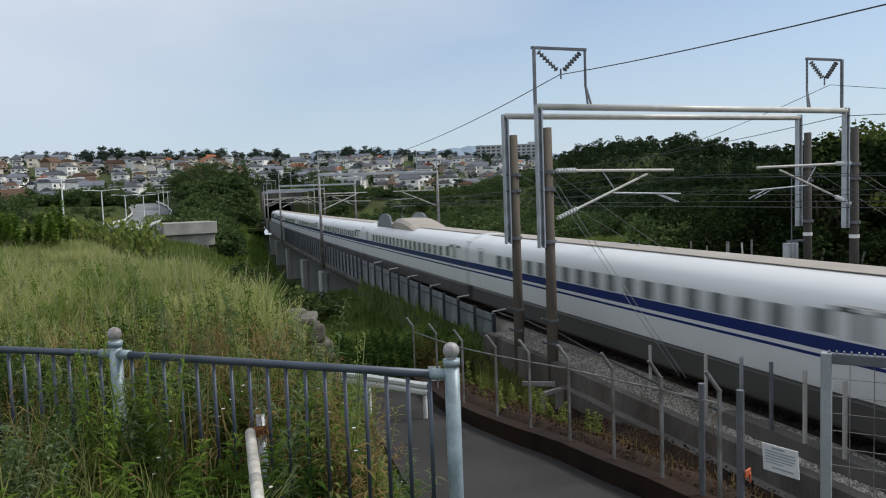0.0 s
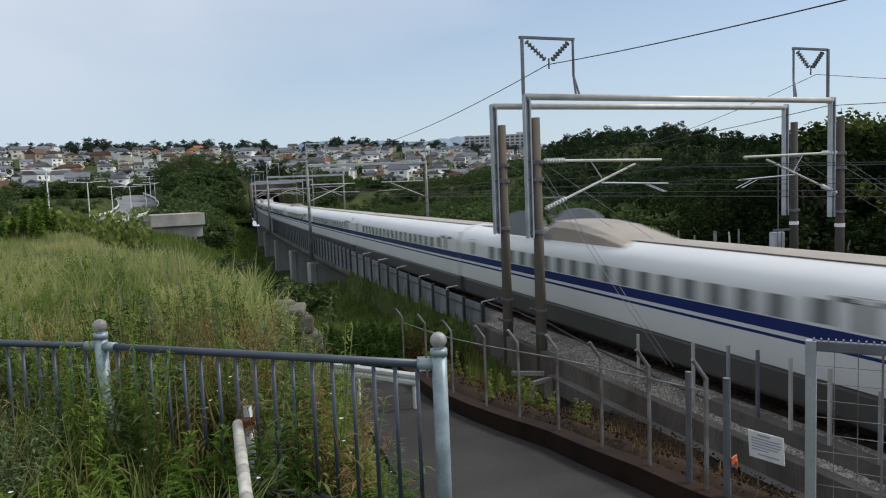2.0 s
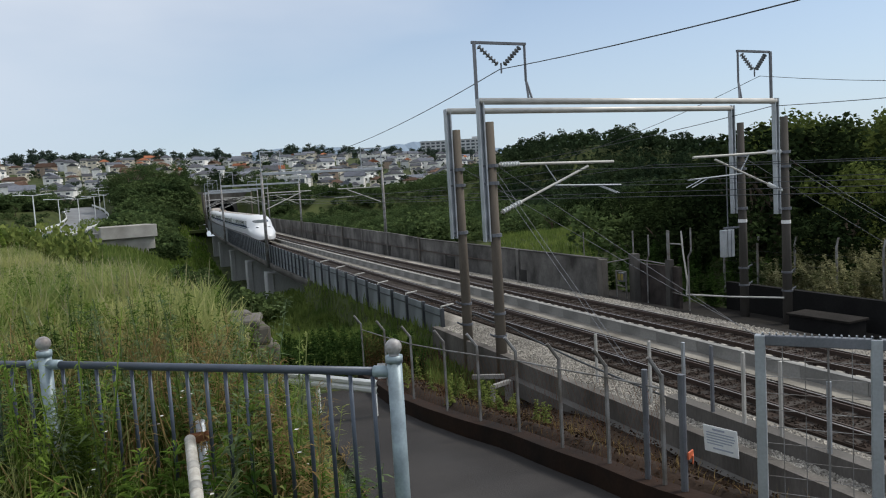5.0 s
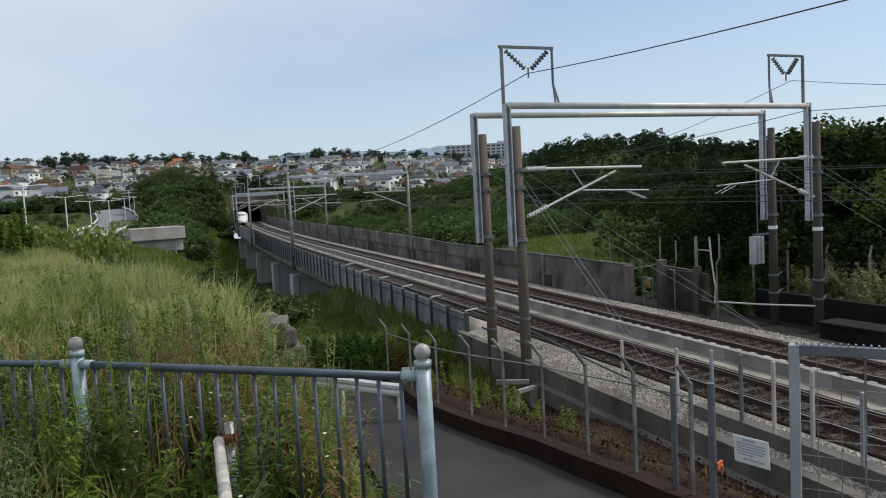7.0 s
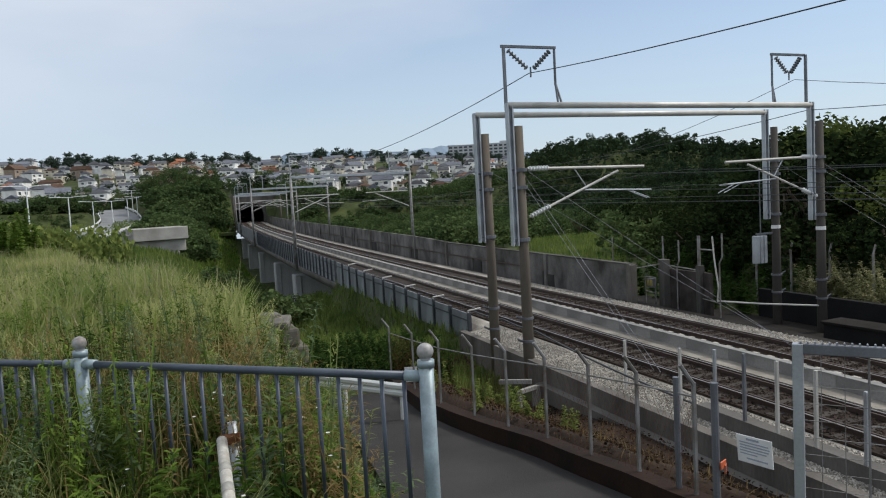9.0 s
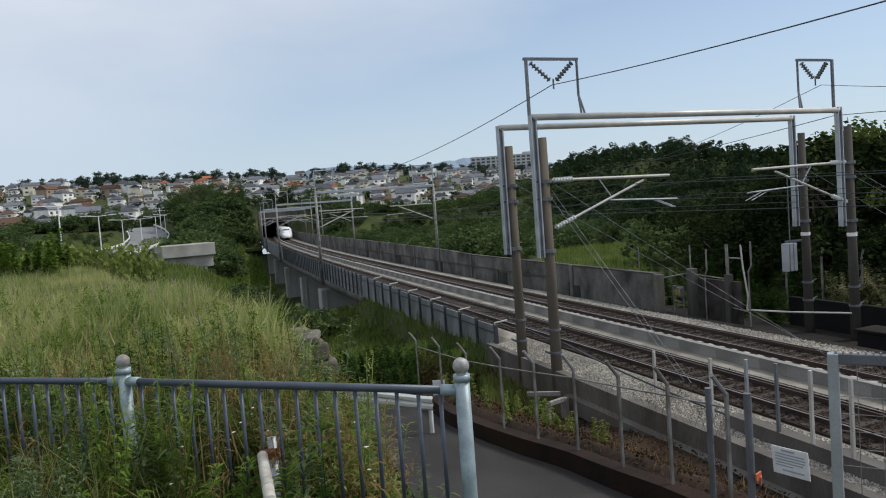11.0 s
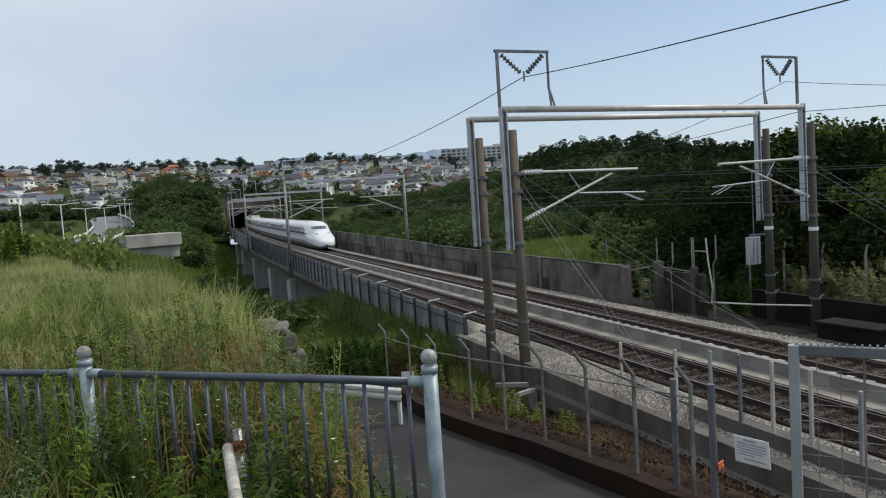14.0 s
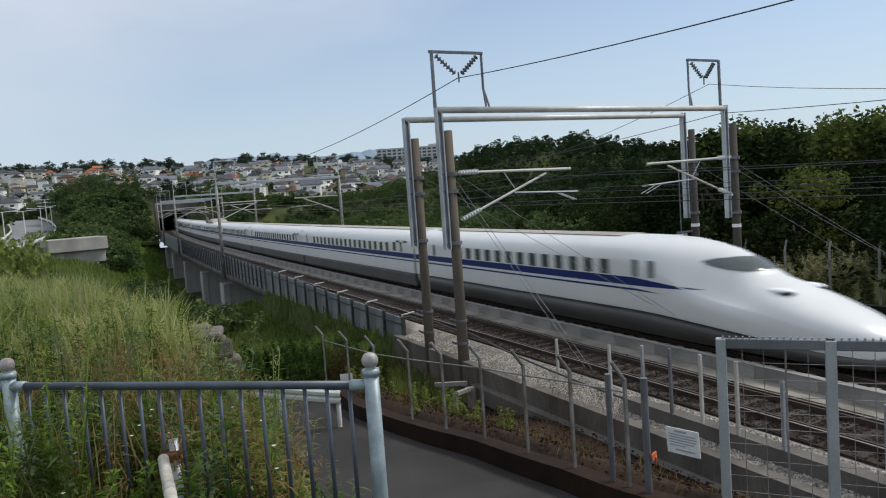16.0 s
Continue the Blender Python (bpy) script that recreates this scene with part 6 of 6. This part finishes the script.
blades("arching_grass", 2600, area(-2.8, 0.1, 3.3, 5.6, lambda x, y: y < 4.5 - 0.84 * x), 0.62, 0.013, L["grass"], "bright arching grass before the railing", seed=16, lean=0.9, arch=0.3)
# small white flowers
rg = np.random.default_rng(9)
fx_, fy_ = rg.uniform(-2.6, 1.0, 60), rg.uniform(3.9, 6.5, 60)
fx_ = np.concatenate([fx_, rg.uniform(1.7, 3.2, 14)])
fy_ = np.concatenate([fy_, rg.uniform(7, 12, 14)])
v, f = [], []
for x, y in zip(fx_, fy_):
    z = float(height(x, y)) + rg.uniform(0.25, 0.7)
    n0 = len(v)
    v.append((x, y, z))
    for i in range(8):
        a = i * math.pi / 4
        v.append((x + 0.013 * math.cos(a), y + 0.013 * math.sin(a), z + 0.004))
    f += [(n0, n0 + 1 + i, n0 + 1 + (i + 1) % 8) for i in range(8)]
tagged(raw("daisies", v, f, L["flower"]), "small white daisies among the weeds", "flowers", kind="stuff")

# ---- beyond the line on the east ----
ef = tagged(new("boundary_fence"), "pale angled-top posts of the far boundary fence", "fence")
for i in range(9):
    x, y = 29.0 + 0.1 * i, 29.7 - 2.2 * i
    bm = B()
    box(bm, (x, y, 0.5), (0.08, 0.08, 2.9))
    tube(bm, (x, y, 1.93), (x + 0.14, y, 2.35), 0.045, seg=6)
    part("post", bm, M["galv_mid"], ef)
    if i:
        bm = B()
        for z in (0.3, 0.9, 1.5):
            tube(bm, (x, y, z), (x - 0.1, y + 2.2, z), 0.004, seg=4)
        part("strand", bm, M["wire"], ef)
cab = empty("signal_cabinet", pose(23.6, 31.6, -0.75), "open steel frame with a small yellow-faced box", "cabinet")
for y in (-0.42, 0.42):
    bm = B()
    box(bm, (0, y, 0.72), (0.06, 0.06, 1.44))
    part("leg", bm, M["galv_mid"], cab)
bm = B()
for z in (0.62, 1.42):
    box(bm, (0, 0, z), (0.06, 0.84, 0.06))
part("crossbar", bm, M["galv_mid"], cab)
bm = B()
box(bm, (0, -0.12, 1.12), (0.26, 0.5, 0.48), bevel=0.02)
case = part("case", bm, M["galv_dark"], cab, "dark instrument box")
for y in (-0.25, 0.02):
    bm = B()
    box(bm, (-0.135, y, 1.14), (0.012, 0.2, 0.34))
    part("plate", bm, mat("yellow_plate", (0.42, 0.36, 0.10), 0.6, c2=(0.2, 0.17, 0.06)), case, "weathered yellow plate")
low = tagged(sweep("equipment_wall", 27.6, 31.4, 1.9, rect(7.5, 7.7, -1.5, 1.15), mat("rusty_wall", (0.055, 0.047, 0.044), 0.93, var=0.5, scale=1.2, bump=0.3, c2=(0.02, 0.018, 0.017))), "dark rust-stained wall by the trackside equipment", "wall", kind="structure")
for x, y, w, zt, m_ in ((22.35, 31.45, 0.36, 1.45, "concrete_mid"), (23.85, 30.75, 0.42, 1.66, "concrete_dark"), (24.0, 28.2, 0.3, 1.5, "concrete_dark")):
    bm = B()
    box(bm, (x, y, (zt - 1.3) / 2), (w, w, zt + 1.3), bevel=0.02)
    part("pilaster", bm, M[m_], low)
# stands in the black gap; the trees' shade is put into its colour
tagged(sweep("wall_shade", -20, 27, 2, rect(9.9, 10.2, -1.6, 0.25), M["shade_black"]), "wall below the far fence, tree shade in its near-black colour", "wall", kind="structure")
rack = tagged(new("pipe_rack"), "galvanised pipe posts and cable rack beside the track", "cable rack")
for x, y, z0, z1, r in ((24.0, 35.6, 0.2, 2.62, 0.035), (24.0, 31.0, 1.0, 2.85, 0.04), (24.0, 28.25, -1.3, 2.95, 0.075)):
    bm = B()
    tube(bm, (x, y, z0), (x, y, z1), r, seg=8)
    part("post", bm, M["galv_mid"], rack)
for y, zk, zt, dy in ((29.75, 1.6, 2.68, 0.16), (26.66, 2.0, 3.12, 0.2)):
    bm = B()
    tube(bm, (24.0, y + dy, -1.2), (24.0, y + dy, zk - 0.3), 0.035, seg=8)
    tube(bm, (24.0, y + dy, zk - 0.3), (24.0, y, zk), 0.038, seg=8)
    tube(bm, (24.0, y, zk), (24.0, y, zt), 0.04, seg=8)
    part("post", bm, M["galv_mid"], rack, "post with an angled top")
bm = B()
for a, b in (((24.0, 27.3, 2.96), (24.0, 27.2, 1.9)), ((24.0, 27.2, 1.9), (24.0, 26.95, 0.5)), ((24.0, 26.95, 0.5), (24.0, 27.05, -0.12)), ((24.0, 27.05, -0.12), (24.6, 24.9, -0.05)), ((24.6, 24.9, -0.05), (25.3, 22.5, 0.1))):
    tube(bm, a, b, 0.04, seg=8)
part("conduit", bm, M["tube_light"], rack, "pale bent conduit pipe")
bm = B()
tube(bm, (24.0, 28.25, 2.3), (24.0, 27.25, 2.3), 0.035, seg=6)
tube(bm, (24.0, 30.75, 1.35), (24.0, 28.3, 1.25), 0.03, seg=6)
tube(bm, (22.5, 31.4, 1.25), (23.85, 30.75, 1.45), 0.03, seg=6)
tube(bm, (24.0, 28.25, -0.1), (24.0, 27.0, -0.2), 0.025, seg=6)
part("crossbar", bm, M["galv_mid"], rack)
# lidded trough among the far poles
tr = empty("cable_trough_box", pose(25.0, 20.2, -1.1, 0, 0, 4), "dark lidded concrete trough box by the far poles", "trough")
bm = B()
box(bm, (0, 0, 0.35), (1.1, 2.6, 0.7), bevel=0.03)
part("body", bm, M["shade_black"], tr)
bm = B()
box(bm, (0, 0, 0.75), (1.25, 2.75, 0.1), bevel=0.02)
part("lid", bm, M["dark_soil"], tr)


# ---- the road on the west ----
lamps = ((-18.75, 117, 10.1, 8.6), (-17.2, 149, 9.0, 7.9), (-17.25, 195, 8.7, 7.0), (-13.9, 208, 8.8, 7.0), (-10.6, 218, 9.4, 7.0), (-10.2, 240, 12.2, 7.4), (-8.5, 228, 10.0, 7.2), (-7.4, 236, 11.2, 7.2))
v, f = [], []
rd = [(float(road_w(q, 1)), q, float(road_w(q, 2))) for q in np.arange(60, 251, 5.0)]
for x, y, z in rd:
    v += [(x - 5, y, z), (x + 5, y, z), (x + 5, y, z - 1.2), (x - 5, y, z - 1.2)]
for i in range(len(rd) - 1):
    for j in range(4):
        a, b = i * 4 + j, i * 4 + (j + 1) % 4
        f.append((a, b, b + 4, a + 4))
tagged(raw("road_west", v, f, mat("pale_asphalt", (0.20, 0.21, 0.22), 0.9, var=0.2, scale=0.3, bump=0.1)), "pale raised road curving away past street lamps", "road", kind="structure")
for sg in (-1, 1):
    wr = tagged(new("crash_barrier"), "white steel crash barrier along the raised road", "guardrail", "road barriers")
    v, f = [], []
    for x, y, z in rd:
        v += [(x + sg * 5.1, y, z + 0.35), (x + sg * 5.1, y, z + 0.85), (x + sg * 5.25, y, z + 0.85), (x + sg * 5.25, y, z + 0.35)]
    for i in range(len(rd) - 1):
        for j in range(4):
            a, b = i * 4 + j, i * 4 + (j + 1) % 4
            f.append((a, b, b + 4, a + 4))
    raw("beam", v, f, M["white_steel"], wr)
    for x, y, z in rd[6::2]:
        bm = B()
        tube(bm, (x + sg * 5.17, y, z - 0.5), (x + sg * 5.17, y, z + 0.8), 0.08, seg=8)
        part("post", bm, M["white_steel"], wr)
for x, y, zt, h in lamps:
    lp = empty("street_lamp", pose(x, y, zt - h, 0, 0, rt.uniform(-12, 12)), "white double-armed street lamp beside the road", "street lamp", "road lamps")
    bm = B()
    tube(bm, (0, 0, -1.5), (0, 0, h), 0.13, 0.09, 10)
    part("pole", bm, M["white_steel"], lp)
    for sg in (-1, 1):
        bm = B()
        tube(bm, (0, 0, h - 0.1), (sg * 2.4, 0, h + 0.1), 0.06, seg=8)
        arm = part("arm", bm, M["white_steel"], lp)
        bm = B()
        box(bm, (sg * 2.6, 0, h + 0.08), (1.1, 0.32, 0.16), bevel=0.04)
        part("lamp_head", bm, M["white_steel"], arm)
M["abut"] = mat("weathered_concrete", (0.34, 0.33, 0.305), 0.9, var=0.3, scale=0.4, bump=0.2, c2=(0.22, 0.21, 0.19))
ab = empty("abutment", pose(-2.2, 112, 0, 0, 0, 12), "unfinished stepped concrete bridge abutment in the trees", "abutment")
for c, s in (((0.3, 0, 2.3), (7.4, 6, 1.75)), ((0.3, 0.5, 0.55), (6.9, 5.6, 1.7)), ((0.5, 0.2, -1.6), (4.6, 5.0, 2.6)), ((-3.3, 1.0, 1.2), (1.2, 5, 2.4))):
    bm = B()
    box(bm, c, s, 0, 0.08)
    part("slab", bm, M["abut"], ab)

# ---- the town ----
ROW_0 = 284.0
WALLS = [mat("render_" + n, c, 0.85, var=0.12, scale=0.5, bump=0.05, c2=tuple(q * 0.8 for q in c), rnd=0.12) for n, c in (("white", (0.82, 0.81, 0.78)), ("cream", (0.66, 0.61, 0.51)), ("grey", (0.52, 0.53, 0.54)), ("tan", (0.34, 0.27, 0.21)))]
ROOFS = [mat("roof_" + n, c, 0.97, var=0.25, scale=0.8, bump=0.1, fine=6, rnd=0.35) for n, c in (("slate", (0.075, 0.078, 0.088)), ("blue_grey", (0.13, 0.14, 0.165)), ("brown", (0.10, 0.062, 0.045)), ("orange", (0.28, 0.11, 0.06)))]
PANE_M = glass_mat("house_glass", (0.05, 0.06, 0.07), 0.1)
wall_words, roof_words = ("white", "cream", "grey", "tan"), ("dark slate", "blue-grey", "brown", "orange tile")


def house(w, d, h, wi, ri, hip):
    ho = empty("house", pose(0, 0, 0), f"two-storey {wall_words[wi]} house with {roof_words[ri]} roof", "house", "houses on the slope")
    bm = B()
    box(bm, (0, 0, h / 2 - 1), (w, d, h + 2))
    box(bm, (w * 0.25, -d / 2 - 0.9, h * 0.25 - 0.5), (w * 0.45, 2.0, h * 0.5 + 1))
    part("wall", bm, WALLS[wi], ho)
    e, r = 0.4, 0.30 * d
    a, b = w / 2 + e, d / 2 + e
    inset = b if hip else 0.0
    rv = [(-a, -b, h), (a, -b, h), (a, b, h), (-a, b, h), (-a + inset, 0, h + r), (a - inset, 0, h + r), (-a, -b, h - 0.25), (a, -b, h - 0.25), (a, b, h - 0.25), (-a, b, h - 0.25)]
    rf = [(0, 1, 5, 4), (2, 3, 4, 5), (1, 2, 5), (3, 0, 4), (6, 7, 1, 0), (7, 8, 2, 1), (8, 9, 3, 2), (9, 6, 0, 3), (9, 8, 7, 6)]
    raw("roof", rv, rf, ROOFS[ri], ho)
    for x, z, ww in ((-w * 0.28, h * 0.72, 1.9), (w * 0.2, h * 0.74, 2.4), (-w * 0.28, h * 0.26, 2.2)):
        bm = B()
        box(bm, (x, -d / 2 - 0.03, z), (ww, 0.1, 1.3))
        part("window", bm, PANE_M, ho)
    return ho


sources = [house(w, d, h, wi, ri, hip) for w, d, h, wi, ri, hip in ((11, 8, 6.6, 0, 0, True), (12, 8, 6.4, 1, 1, False), (10, 8, 6.0, 2, 0, True), (13, 9, 6.4, 3, 2, False), (11, 8, 6.2, 0, 1, False), (10, 9, 5.8, 1, 3, True), (12, 7, 6.2, 1, 2, True), (14, 9, 6.0, 0, 3, False), (8, 8, 7.6, 1, 0, False), (9, 7, 5.2, 3, 0, True))]
y = ROW_0
while y < 640:
    x = -0.27 * y - 10
    while x < 0.54 * y:
        if rt.random() < 0.93 and not (-40 < x < 48 and y < 318) and not (x > 0.44 * y and y < 330):
            px, py = x + rt.uniform(-3.0, 3.0), y + rt.uniform(-6, 6)
            src = rt.choices(sources, (8, 3, 6, 1.6, 7, 0.5, 2.2, 0.5, 2.6, 2))[0]
            k = rt.uniform(0.5, 0.86)
            copy_thing(src, Matrix.Translation((px, py, float(height(px, py)) + 0.2)) @ Matrix.Rotation(radians(rt.choice((-20, -8, 6, 70, 82)) + rt.uniform(-12, 12)), 4, "Z") @ Matrix.Diagonal((k, k * rt.uniform(0.85, 1.1), k * rt.uniform(0.85, 1.2), 1)))
        x += rt.uniform(9.5, 17.5)
    y += 17.0 + (y - ROW_0) * 0.05
for src in sources:
    for c in list(src.children):
        bpy.data.objects.remove(c)
    bpy.data.objects.remove(src)


def block(name, x, y, zt, w, d, h, floors, cols, label, category, rz=0):
    b = empty(name, pose(x, y, zt - h, 0, 0, rz), label, category)
    bm = B()
    box(bm, (0, 0, h / 2 - 4), (w, d, h + 8), bevel=0.1)
    box(bm, (0, 0, h + 0.4), (w + 0.6, d + 0.6, 0.8))
    box(bm, (w * 0.3, 0, h + 1.8), (w * 0.12, d * 0.6, 2.4))
    part("wall", bm, WALLS[0] if "white" in label else WALLS[2], b)
    for i in range(floors):
        for j in range(cols):
            bm = B()
            box(bm, (-w / 2 + (j + 0.5) * w / cols, -d / 2 - 0.05, (i + 0.5) * h / floors), (w / cols * 0.66, 0.16, h / floors * 0.55))
            part("window", bm, PANE_M, b)
    return b


block("clinic", 60.5, 305, 14.2, 12.5, 8, 7.5, 2, 5, "large white two-storey building among the houses", "building", -15)
block("apartment_block", 318, 705, 56, 74, 14, 17, 5, 14, "long grey apartment block on the skyline", "apartment building", -24)
block("apartment_block", 168, 520, 33, 22, 12, 14, 4, 6, "pale cream white apartment house on the slope", "apartment building", -18)

motions()
